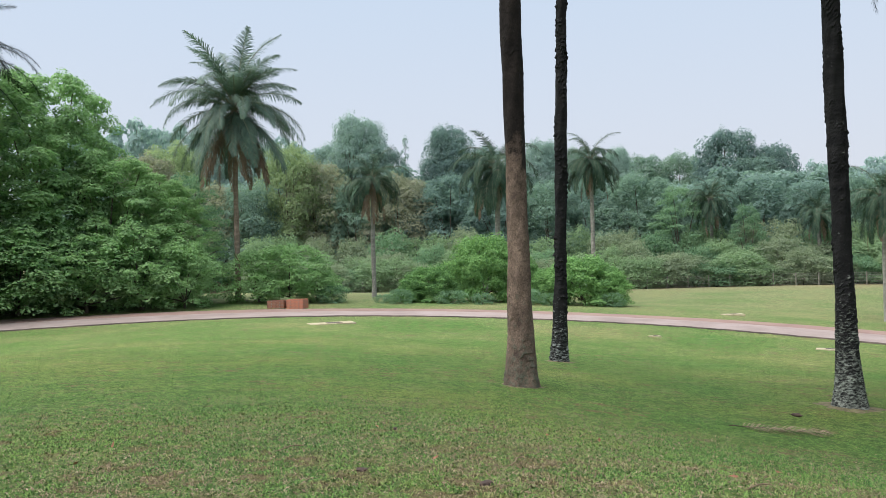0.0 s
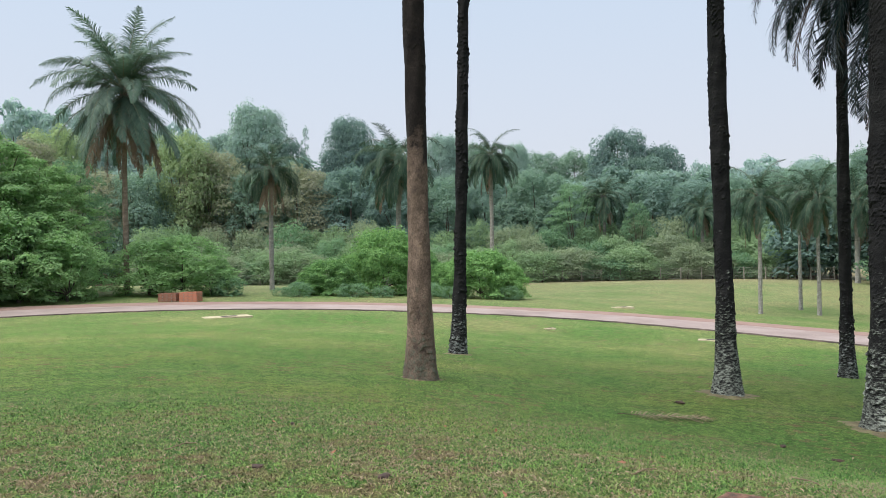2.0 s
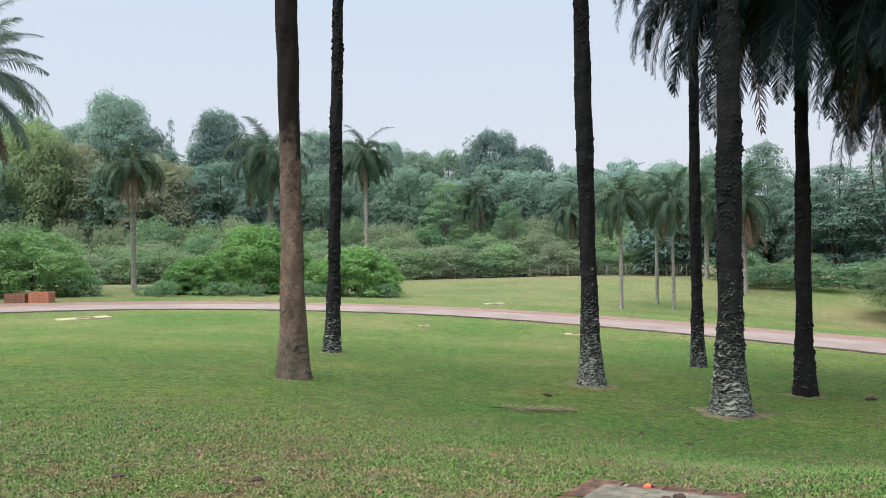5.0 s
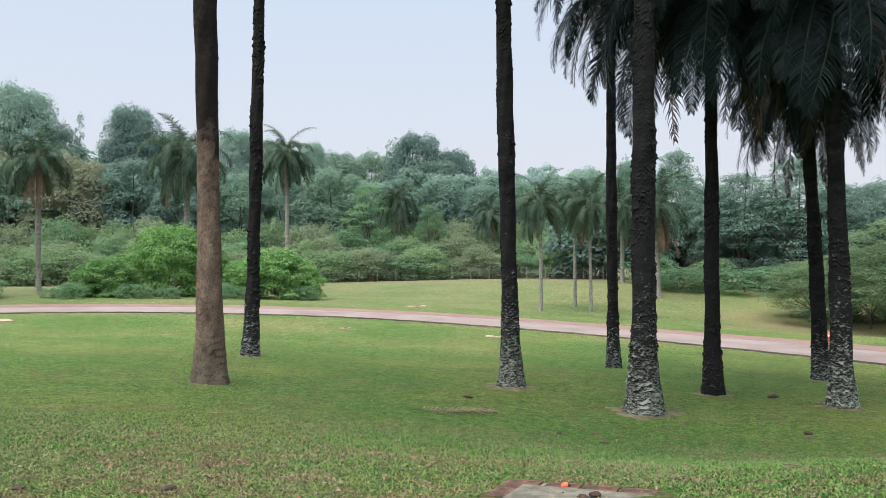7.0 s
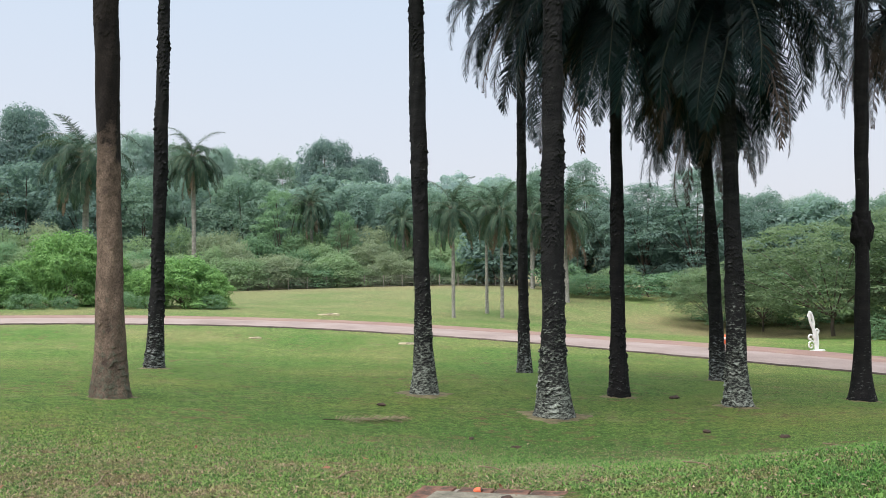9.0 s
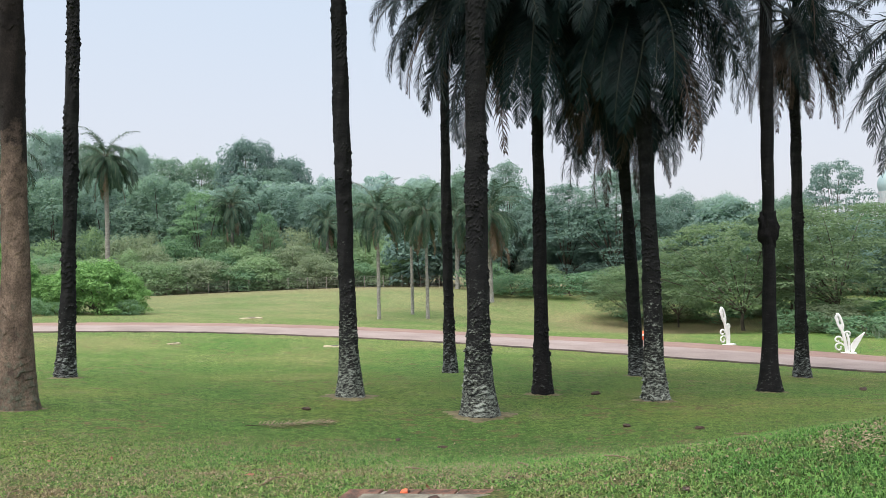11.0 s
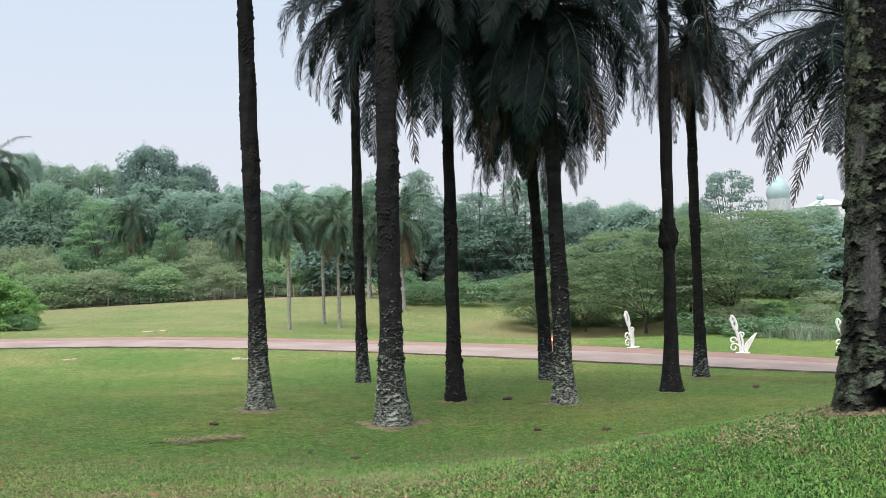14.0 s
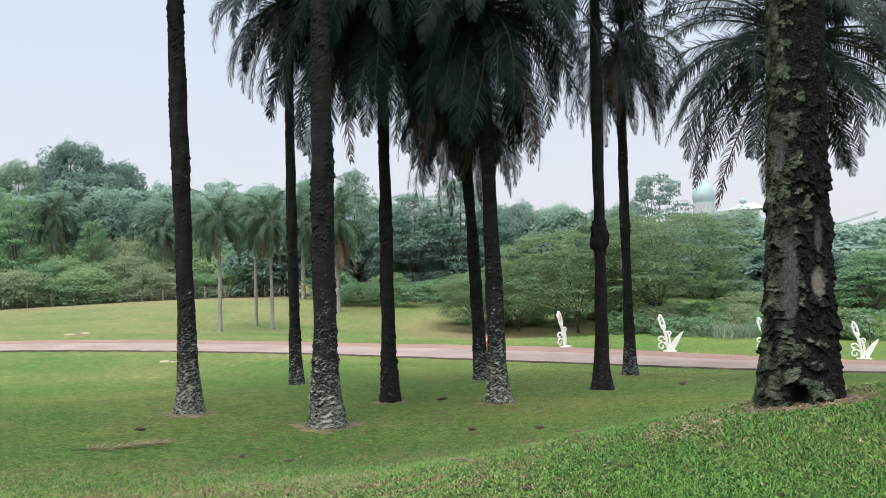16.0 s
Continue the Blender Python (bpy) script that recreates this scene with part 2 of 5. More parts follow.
def flaky_bark(name):
    """The old palm: a grey-green crust on the layers that still cling, dark fibre where they have come off, pale worn scars."""
    m, nt, b = nodes_of(name)
    co = coords(nt)
    mp = nt.nodes.new("ShaderNodeMapping")
    mp.inputs["Scale"].default_value = (1, 1, 0.45)
    nt.links.new(co, mp.inputs["Vector"])
    fibre, mid, fine = noise_tex(nt, mp.outputs["Vector"], 46.0, 7, 0.75), noise_tex(nt, co, 7.0, 8, 0.72), noise_tex(nt, co, 70.0, 6, 0.7)

    def layer(which):
        at_ = nt.nodes.new("ShaderNodeAttribute")
        at_.attribute_name = which
        return at_.outputs["Fac"]

    bare = ramp(nt, fibre, [(0.36, (0.0025, 0.0025, 0.003)), (0.52, (0.009, 0.0085, 0.0088)), (0.70, (0.034, 0.031, 0.031))])
    crust = ramp(nt, mid, [(0.38, (0.006, 0.007, 0.006)), (0.46, (0.024, 0.027, 0.021)), (0.55, (0.060, 0.072, 0.052)), (0.68, (0.130, 0.152, 0.115))])
    crust = mixed(nt, 1.0, crust, ramp(nt, fine, [(0.32, (0.42, 0.42, 0.42)), (0.66, (1.35, 1.35, 1.35))]), "MULTIPLY")
    scar = ramp(nt, fibre, [(0.34, (0.026, 0.026, 0.026)), (0.52, (0.058, 0.058, 0.057)), (0.70, (0.115, 0.114, 0.11))])
    wood = ramp(nt, fibre, [(0.34, (0.10, 0.09, 0.08)), (0.55, (0.15, 0.14, 0.125)), (0.70, (0.19, 0.175, 0.155))])
    col = mixed(nt, layer("crust"), bare, crust)
    col = mixed(nt, layer("scar"), col, scar)
    col = mixed(nt, layer("pale"), col, wood)
    nt.links.new(col, b.inputs["Base Color"])
    b.inputs["Roughness"].default_value = 0.9
    b.inputs["Specular IOR Level"].default_value = 0.08
    bumped(nt, b, fibre, 0.7, 0.010)
    return m


M_LAWN = grass_ground("lawn")
M_BLADE = turf_blades("grass_blades", (0.034, 0.080, 0.020), (0.140, 0.232, 0.062), (0.26, 0.205, 0.105))
M_LUSH = turf_blades("lush_grass_blades", (0.018, 0.056, 0.014), (0.108, 0.225, 0.050), (0.11, 0.15, 0.05))
M_STRAW = rough_stuff("dry_leaf", [(0.3, (0.09, 0.06, 0.04)), (0.5, (0.20, 0.145, 0.095)), (0.7, (0.36, 0.28, 0.19))], 9.0, fine=60)
M_SOIL = rough_stuff("bare_soil", [(0.3, (0.07, 0.06, 0.03)), (0.5, (0.14, 0.11, 0.06)), (0.7, (0.22, 0.19, 0.10))], 5.0, fine=50, bump=0.9, depth=0.03)
M_BARK = bark("palm_bark", (0.006, 0.006, 0.007), (0.027, 0.026, 0.026), (0.29, 0.315, 0.275), 3.4, 0.10)
M_BARK_DARK = bark("palm_bark_dark", (0.005, 0.005, 0.006), (0.020, 0.018, 0.018), (0.20, 0.21, 0.20), 2.2, -0.03)
M_BARK_MID = bark("palm_bark_flecked", (0.006, 0.006, 0.007), (0.026, 0.025, 0.025), (0.26, 0.28, 0.27), 2.4, 0.075)
M_BARK_BROWN = bark("palm_bark_brown", (0.048, 0.034, 0.028), (0.275, 0.196, 0.148), (0.095, 0.100, 0.075), 2.4, 0.12, 4.6, stretch=0.8)
M_BARK_NEAR = flaky_bark("palm_bark_near")
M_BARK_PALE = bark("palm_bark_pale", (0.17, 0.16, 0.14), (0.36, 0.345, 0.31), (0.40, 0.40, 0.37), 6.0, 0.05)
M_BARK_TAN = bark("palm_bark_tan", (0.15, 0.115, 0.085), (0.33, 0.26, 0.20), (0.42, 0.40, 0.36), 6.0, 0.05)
M_WOOD = rough_stuff("tree_bark", [(0.3, (0.04, 0.032, 0.025)), (0.7, (0.14, 0.11, 0.085))], 2.0, fine=20)
# near crowns: backlit shade put into the colours of leaf, dead leaf and stalk
M_FROND_SHADED = foliage("palm_leaf_shaded", (0.0018, 0.0056, 0.0070), (0.0072, 0.0190, 0.0170), 0.45, 0.05, 0.8, 0.10)
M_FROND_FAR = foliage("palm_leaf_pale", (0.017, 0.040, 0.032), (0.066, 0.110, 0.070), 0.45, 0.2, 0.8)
M_FROND_DEAD_SHADED = foliage("palm_leaf_dead_shaded", (0.016, 0.012, 0.010), (0.075, 0.056, 0.044), 0.8, 0.12, 0.8)
M_FROND_DRY = foliage("palm_leaf_dry", (0.075, 0.055, 0.042), (0.24, 0.175, 0.128), 0.8, 0.2, 0.8)
M_STALK_SHADED = rough_stuff("frond_stalk_shaded", [(0.3, (0.012, 0.016, 0.010)), (0.7, (0.034, 0.040, 0.022))], 2.0)
M_RACHIS = rough_stuff("frond_stalk", [(0.3, (0.090, 0.105, 0.060)), (0.7, (0.19, 0.205, 0.125))], 2.0)
# wood and scrub leaves: colours lifted and blued to stand in for haze
M_LEAF_DEEP = foliage("leaves_deep_green_hazed", (0.106, 0.168, 0.173), (0.200, 0.290, 0.258))
M_LEAF_MID = foliage("leaves_mid_green_hazed", (0.112, 0.182, 0.166), (0.220, 0.316, 0.251))
M_LEAF_LIGHT = foliage("leaves_bright_green_hazed", (0.076, 0.150, 0.103), (0.200, 0.315, 0.192))
M_LEAF_YELLOW = foliage("leaves_yellow_green", (0.165, 0.225, 0.130), (0.32, 0.395, 0.220))
M_LEAF_OLIVE = foliage("leaves_olive_hazed", (0.190, 0.202, 0.160), (0.335, 0.340, 0.245))
M_LEAF_GREY = foliage("leaves_grey_green_hazed", (0.175, 0.250, 0.250), (0.290, 0.390, 0.360))
M_LEAF_TALL = foliage("leaves_emergent_hazed", (0.085, 0.138, 0.144), (0.188, 0.272, 0.258))
M_SCRUB = foliage("leaves_scrub_hazed", (0.105, 0.165, 0.105), (0.250, 0.345, 0.203))
M_SCRUB_DRY = foliage("leaves_scrub_olive_hazed", (0.132, 0.172, 0.118), (0.275, 0.325, 0.222))
M_BURL = bark("burl_bark", (0.004, 0.004, 0.005), (0.018, 0.016, 0.016), (0.10, 0.10, 0.09), 2.2, -0.3)
M_FROND_MID = foliage("palm_leaf_green", (0.040, 0.078, 0.066), (0.120, 0.185, 0.135), 0.40, 0.22, 0.8, 0.2)
M_BUSH = foliage("leaves_bush", (0.050, 0.125, 0.048), (0.205, 0.370, 0.125), 0.6, 0.3, 0.9, 0.15)
M_THICKET = foliage("leaves_thicket", (0.110, 0.205, 0.105), (0.280, 0.430, 0.200), 0.6, 0.5, 0.5, 0.2)
M_RAIN = foliage("leaves_rain_tree", (0.062, 0.100, 0.068), (0.178, 0.242, 0.146), 0.7, 0.55)
M_SAGE = foliage("sage_leaves", (0.12, 0.17, 0.12), (0.26, 0.31, 0.24), 0.6, 0.3, 0.8)
# distant hill: aerial haze painted into the leaves as pale blue
M_LEAF_HAZE = foliage("leaves_haze_tinted", (0.22, 0.30, 0.32), (0.33, 0.43, 0.43))
M_HUSK = rough_stuff("dark_husk", [(0.3, (0.02, 0.014, 0.012)), (0.7, (0.085, 0.05, 0.036))], 20.0, fine=90)
M_LEAF_RED = rough_stuff("fallen_red_leaf", [(0.3, (0.13, 0.045, 0.03)), (0.7, (0.34, 0.15, 0.09))], 20.0, fine=90)
M_ROAD = rough_stuff("weathered_asphalt", [(0.3, (0.20, 0.155, 0.14)), (0.5, (0.26, 0.203, 0.185)), (0.7, (0.30, 0.25, 0.232))], 0.5, fine=60, bump=0.3)
M_VERGE = rough_stuff("laterite_verge", [(0.3, (0.185, 0.115, 0.095)), (0.55, (0.24, 0.15, 0.125)), (0.75, (0.25, 0.20, 0.13))], 0.9, fine=40, bump=0.5)
M_CONCRETE = rough_stuff("weathered_concrete", [(0.3, (0.22, 0.18, 0.11)), (0.5, (0.38, 0.32, 0.21)), (0.7, (0.50, 0.44, 0.31))], 3.0, fine=50)
M_CEMENT = rough_stuff("worn_cement", [(0.3, (0.075, 0.070, 0.052)), (0.5, (0.16, 0.15, 0.115)), (0.7, (0.25, 0.235, 0.185))], 8.0, fine=60, bump=0.7, fine_mix=0.6)
M_DARKCON = rough_stuff("stained_concrete", [(0.3, (0.020, 0.016, 0.013)), (0.55, (0.07, 0.052, 0.042)), (0.75, (0.16, 0.12, 0.095))], 1.2, fine=30)
M_BRICK = rough_stuff("red_brick", [(0.3, (0.30, 0.100, 0.062)), (0.5, (0.46, 0.170, 0.10)), (0.7, (0.54, 0.24, 0.15))], 4.0, fine=60)
M_BRICK_OLD = rough_stuff("mossy_brick", [(0.32, (0.055, 0.045, 0.030)), (0.45, (0.20, 0.085, 0.055)), (0.58, (0.30, 0.125, 0.08)), (0.7, (0.36, 0.22, 0.16))], 9.0, fine=60, bump=0.9, fine_mix=0.6)
M_BRICK_WORN = rough_stuff("weathered_brick", [(0.32, (0.035, 0.028, 0.020)), (0.45, (0.105, 0.058, 0.042)), (0.58, (0.19, 0.088, 0.058)), (0.7, (0.24, 0.15, 0.11))], 11.0, fine=70, bump=1.0, depth=0.02, fine_mix=0.7)
M_MORTAR = rough_stuff("mortar", [(0.3, (0.20, 0.17, 0.14)), (0.7, (0.34, 0.30, 0.26))], 8.0)
M_WHITE = rough_stuff("white_paint", [(0.3, (0.70, 0.71, 0.70)), (0.6, (0.82, 0.83, 0.82)), (0.8, (0.84, 0.84, 0.83))], 3.0, rough=0.5, fine=25, bump=0.1, fine_mix=0.1)
M_WIRE = rough_stuff("galvanised_wire", [(0.3, (0.10, 0.10, 0.085)), (0.7, (0.20, 0.19, 0.16))], 5.0, rough=0.7)
M_POST = rough_stuff("fence_post_concrete", [(0.3, (0.15, 0.14, 0.115)), (0.7, (0.28, 0.26, 0.22))], 3.0)
M_ORANGE = rough_stuff("orange_plastic", [(0.3, (0.60, 0.10, 0.04)), (0.7, (0.75, 0.16, 0.06))], 4.0, rough=0.5, bump=0.1)
# dome green paled towards the sky colour, haze painted in
M_DOME = rough_stuff("green_dome_hazed", [(0.3, (0.25, 0.35, 0.37)), (0.7, (0.30, 0.405, 0.425))], 0.2, rough=0.7, fine=2.0, bump=0.05)
M_FACADE = rough_stuff("pale_stone", [(0.3, (0.34, 0.37, 0.40)), (0.7, (0.42, 0.45, 0.47))], 0.2, fine=1.5, bump=0.05)
M_ROOF = rough_stuff("grey_roof", [(0.3, (0.30, 0.36, 0.39)), (0.7, (0.38, 0.43, 0.45))], 0.3, fine=2.0, bump=0.05)
M_BLACK = rough_stuff("black_iron", [(0.3, (0.02, 0.02, 0.02)), (0.7, (0.05, 0.05, 0.05))], 5.0, rough=0.6)


# ---- builders ----
def mesh_of(name, verts, faces, mat, smooth=False):
    """A mesh from arrays; faces all of one length."""
    v, f = np.asarray(verts, np.float32), np.asarray(faces, np.int32)
    me = bpy.data.meshes.new(name)
    me.vertices.add(len(v))
    me.vertices.foreach_set("co", v.ravel())
    n, k = f.shape
    me.loops.add(n * k)
    me.loops.foreach_set("vertex_index", f.ravel())
    me.polygons.add(n)
    me.polygons.foreach_set("loop_start", np.arange(0, n * k, k, dtype=np.int32))
    me.polygons.foreach_set("use_smooth", np.full(n, smooth))
    me.update(calc_edges=True)
    me.materials.append(mat)
    return me


def child(name, me, parent, m=None, label=""):
    ob = new(name, me)
    ob.parent = parent
    if m is not None:
        ob.matrix_basis = m
    return tagged(ob, label)


def part(name, bm, mat, parent=None, label="", smooth=False, m=None):
    me = bpy.data.meshes.new(name)
    bm.to_mesh(me)
    bm.free()
    me.materials.append(mat)
    if smooth:
        me.polygons.foreach_set("use_smooth", np.full(len(me.polygons), True))
    ob = new(name, me)
    ob.parent = parent
    if m is not None:
        ob.matrix_basis = m
    return tagged(ob, label)


def box(bm, cx, cy, cz, sx, sy, sz, bevel=0.0):
    r = bmesh.ops.create_cube(bm, size=1.0, matrix=Matrix.Translation((cx, cy, cz)) @ Matrix.Diagonal((sx, sy, sz, 1)))
    if bevel:
        es = list({e for v in r["verts"] for e in v.link_edges})
        bmesh.ops.bevel(bm, geom=es, offset=bevel, segments=2, affect="EDGES", profile=0.6)


def tube_arrays(points, radii, segs=6):
    """Vertices and quads of a tube through points."""
    p, r = np.asarray(points, float), np.asarray(radii, float)
    d = np.gradient(p, axis=0)
    d /= np.linalg.norm(d, axis=1)[:, None] + 1e-9
    ref = np.where(np.abs(d[:, 2:3]) > 0.9, [[1.0, 0, 0]], [[0, 0, 1.0]])
    s = np.cross(d, ref)
    s /= np.linalg.norm(s, axis=1)[:, None] + 1e-9
    u = np.cross(s, d)
    a = np.arange(segs) * 2 * np.pi / segs
    v = p[:, None] + r[:, None, None] * (np.cos(a)[None, :, None] * s[:, None] + np.sin(a)[None, :, None] * u[:, None])
    n = len(p)
    i = np.arange(n - 1)[:, None] * segs
    j = np.arange(segs)[None]
    k = (j + 1) % segs
    f = np.stack([i + j, i + k, i + segs + k, i + segs + j], -1).reshape(-1, 4)
    return v.reshape(-1, 3), f


def joined(chunks):
    vs, fs, n = [], [], 0
    for v, f in chunks:
        vs.append(v)
        fs.append(np.asarray(f) + n)
        n += len(v)
    return np.concatenate(vs), np.concatenate(fs)


# ---- the lie of the land ----
SLOPE = (-0.497, -1.014, -0.682)
KNOLLS = ((5.7, 1.8, 2.8), (1.5, 5.5, 3.5), (6, 6, 4.0), (9, 0, 4.0), (0, -2, 4.0)) + tuple((x, y, 11) for y in (8, 24, 40) for x in (-26, -10, 6, 22, 38)) + ((-40, 70, 24), (0, 65, 24), (30, 55, 24), (45, 75, 24), (70, 35, 24), (20, 90, 24), (0, -25, 24), (60, 10, 24), (6, 11, 4.5), (12, 6, 4.5), (-4, 8, 4.5), (51, 41, 8.5))
RISE = (0.51, 0.314, -0.58, 0.853, -0.24, -0.177, 0.219, 0.65, -0.295, -0.341, -1.509, 0.75, -0.691, 0.017, 0.392, -0.222, -0.21, 0.354, 0.608, -0.622, 0.666, 1.182, -2.038, 2.586, 1.418, 0.206, 0.362, -2.313, -0.221, -0.13, -0.07, -1.3)


def smooth01(v):
    v = np.clip(v, 0, 1)
    return v * v * (3 - 2 * v)


def land(x, y):
    """Height of the ground: a gentle slope with knolls, level far away, and a wooded hill behind the fence."""
    x, y = np.asarray(x, float), np.asarray(y, float)
    d = np.hypot(x, y)
    keep = 1 - smooth01((d - 95) / 60)
    z = SLOPE[0] + (SLOPE[1] * x + SLOPE[2] * y) / 30
    for (a, b, s), k in zip(KNOLLS, RISE):
        z = z + k * np.exp(-((x - a) ** 2 + (y - b) ** 2) / (2 * s * s))
    z = z * keep - 3.0 * (1 - keep)
    hill = smooth01((y + 0.15 * x - 94) / 90) * (1 - smooth01((x - 25) / 75)) * (1 - smooth01((d - 500) / 500))
    return z + 15.0 * hill


def at(az, d, dz=0.0):
    """A place on the ground, by its bearing from the first look ahead and its distance."""
    a = radians(az)
    x, y = d * math.sin(a), d * math.cos(a)
    return Vector((x, y, float(land(x, y)) + dz))


rad = np.concatenate([np.linspace(0.3, 30, 110), np.geomspace(30.4, 2600, 90)])
ang = np.linspace(0, 2 * np.pi, 289)[:-1]
gx, gy = rad[:, None] * np.sin(ang), rad[:, None] * np.cos(ang)
gv = np.stack([gx, gy, land(gx, gy)], -1).reshape(-1, 3)
gi, gj = np.meshgrid(np.arange(len(rad) - 1), np.arange(288), indexing="ij")
gf = np.stack([gi * 288 + gj, gi * 288 + (gj + 1) % 288, (gi + 1) * 288 + (gj + 1) % 288, (gi + 1) * 288 + gj], -1).reshape(-1, 4)[:, ::-1]
gv = np.concatenate([gv, [[0, 0, float(land(0, 0))]]])
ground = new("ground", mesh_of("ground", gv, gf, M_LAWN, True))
cap = bmesh.new()
cap.from_mesh(ground.data)
cap.verts.ensure_lookup_table()
for q in range(288):
    cap.faces.new((cap.verts[q], cap.verts[len(gv) - 1], cap.verts[(q + 1) % 288]))
bmesh.ops.recalc_face_normals(cap, faces=cap.faces[:])
cap.to_mesh(ground.data)
cap.free()
ground.data.polygons.foreach_set("use_smooth", np.full(len(ground.data.polygons), True))
tagged(ground, "mown green lawn with dry patches, rising to a knoll", "lawn", kind="structure")

# ---- the park road, round a centre west of the walk ----
ROAD_C = (-10.0, 0.0)
NEAR_A, NEAR_R = (-60, -18, -2, 15, 30, 47, 61, 73, 80, 110), (40, 39.9, 40, 41.2, 42.1, 41.4, 39.3, 39, 40, 41)
FAR_A, FAR_R = (-60, -19, -4, 13, 29, 46, 59, 72, 110), (45.5, 45.2, 46.4, 47.0, 47.0, 47.8, 47.6, 46.7, 47.5)


def road_strip(name, f0, f1, lift, mat, label, skirt=0.0, rows=7, kerb=False):
    """A strip of the road from the share f0 of its width (0: near edge) to f1."""
    a = np.linspace(-60, 110, 400)
    ker = np.hanning(31)
    ker /= ker.sum()
    sm = lambda r: np.convolve(np.pad(r, 15, "edge"), ker, "valid")
    rn, rf = sm(np.interp(a, NEAR_A, NEAR_R)), sm(np.interp(a, FAR_A, FAR_R))
    fr = np.linspace(f0, f1, rows)
    wob = 0.06 * np.sin(a * 2.3) + 0.05 * np.sin(a * 5.1 + 1)
    r = rn[:, None] + (rf - rn)[:, None] * fr + wob[:, None]
    x, y = ROAD_C[0] + r * np.sin(np.radians(a))[:, None], ROAD_C[1] + r * np.cos(np.radians(a))[:, None]
    z = land(x, y) + lift
    if kerb:
        x[:, 1], y[:, 1] = x[:, 0], y[:, 0]
        z[:, 0] -= lift + 0.06
        skirt = 0.0
    if skirt:
        z[:, 0] -= skirt
        z[:, -1] -= skirt
    v = np.stack([x, y, z], -1).reshape(-1, 3)
    i, j = np.meshgrid(np.arange(len(a) - 1), np.arange(rows - 1), indexing="ij")
    f = np.stack([i * rows + j, i * rows + j + 1, (i + 1) * rows + j + 1, (i + 1) * rows + j], -1).reshape(-1, 4)
    return tagged(new(name, mesh_of(name, v, f, mat, True)), label, "road", kind="structure")


road_strip("road", 0.006, 0.62, 0.066, M_ROAD, "pinkish grey weathered asphalt park road", 0.01, 9)
road_strip("road_shoulder", 0.60, 1.05, 0.062, M_VERGE, "reddish laterite shoulder along the road", 0.06, 7)
road_strip("road_kerb", -0.003, 0.012, 0.062, M_DARKCON, "dark stained concrete kerb along the road", 0.0, 4, True)


# ---- plants ----
def leaf_arrays(centres, normals, length, width, rng, droop=0.3):
    """Folded diamond leaves: base, two sides, tip."""
    n = len(centres)
    nr = normals / (np.linalg.norm(normals, axis=1)[:, None] + 1e-9)
    r = rng.normal(size=(n, 3))
    r[:, 2] -= droop
    t = r - nr * (r * nr).sum(1)[:, None]
    t /= np.linalg.norm(t, axis=1)[:, None] + 1e-9
    s = np.cross(nr, t)
    ln = (length * rng.uniform(0.6, 1.35, n))[:, None]
    wd = (width * rng.uniform(0.6, 1.35, n))[:, None]
    mid = centres + t * ln * 0.1
    v = np.stack([centres - t * ln * 0.5, mid + s * wd * 0.5 - nr * wd * 0.16, centres + t * ln * 0.5 - nr * ln * 0.08, mid - s * wd * 0.5 - nr * wd * 0.16], 1)
    i = np.arange(n)[:, None] * 4
    f = np.concatenate([i + [[0, 1, 2]], i + [[0, 2, 3]]], 0)
    return v.reshape(-1, 3), f


def clump_leaves(clumps, per_area, length, width, rng, flat=0.3, skin=0.2):
    """Leaves over ellipsoid clumps (x, y, z, rx, ry, rz): thick at the skin and on top, thin below."""
    cs, ns = [], []
    for x, y, z, rx, ry, rz in clumps:
        n = max(12, int(per_area * (rx * ry + rx * rz + ry * rz) * 1.4))
        d = rng.normal(size=(n, 3))
        d /= np.linalg.norm(d, axis=1)[:, None]
        d[:, 2] = np.where(d[:, 2] < -0.35, -d[:, 2] * 0.6, d[:, 2])
        lump = 1 + 0.16 * np.sin(d[:, 0] * 5 + x * 3) * np.sin(d[:, 1] * 5 + y * 3) + 0.12 * np.sin(d[:, 2] * 7 + z * 2)
        k = (1 - skin * rng.random(n) ** 1.6)[:, None] * lump[:, None]
        cs.append(np.array([x, y, z]) + d * k * [rx, ry, rz])
        ns.append(d / [rx, ry, rz] * rx * (1 - flat) + [0, 0, flat * 1.6] + rng.normal(size=(n, 3)) * 0.30)
    return leaf_arrays(np.concatenate(cs), np.concatenate(ns), length, width, rng)


def dome_clumps(n, w, z0, z1, size, rng, power=0.5, flatten=0.7, inner=0.35):
    """Clumps of a crown of radius w between heights z0 and z1; wide in the middle, uneven in outline."""
    out = []
    for i in range(n):
        u = (i + 0.5) / n
        h = u**0.8
        a = i * 2.39996 + rng.uniform(-0.5, 0.5)
        prof = math.sin(math.pi * (0.16 + 0.80 * h)) ** power
        q = prof * (rng.uniform(inner, 1.0) ** 0.45) * rng.uniform(0.85, 1.12)
        s = size * rng.uniform(0.7, 1.3) * (1.0 - 0.25 * h)
        out.append((w * (1 - size * 0.5 / w) * q * math.cos(a), w * (1 - size * 0.5 / w) * q * math.sin(a), z0 + (z1 - z0 - s * flatten) * h + s * flatten * 0.3, s, s * rng.uniform(0.8, 1.2), s * flatten * rng.uniform(0.8, 1.2)))
    return out


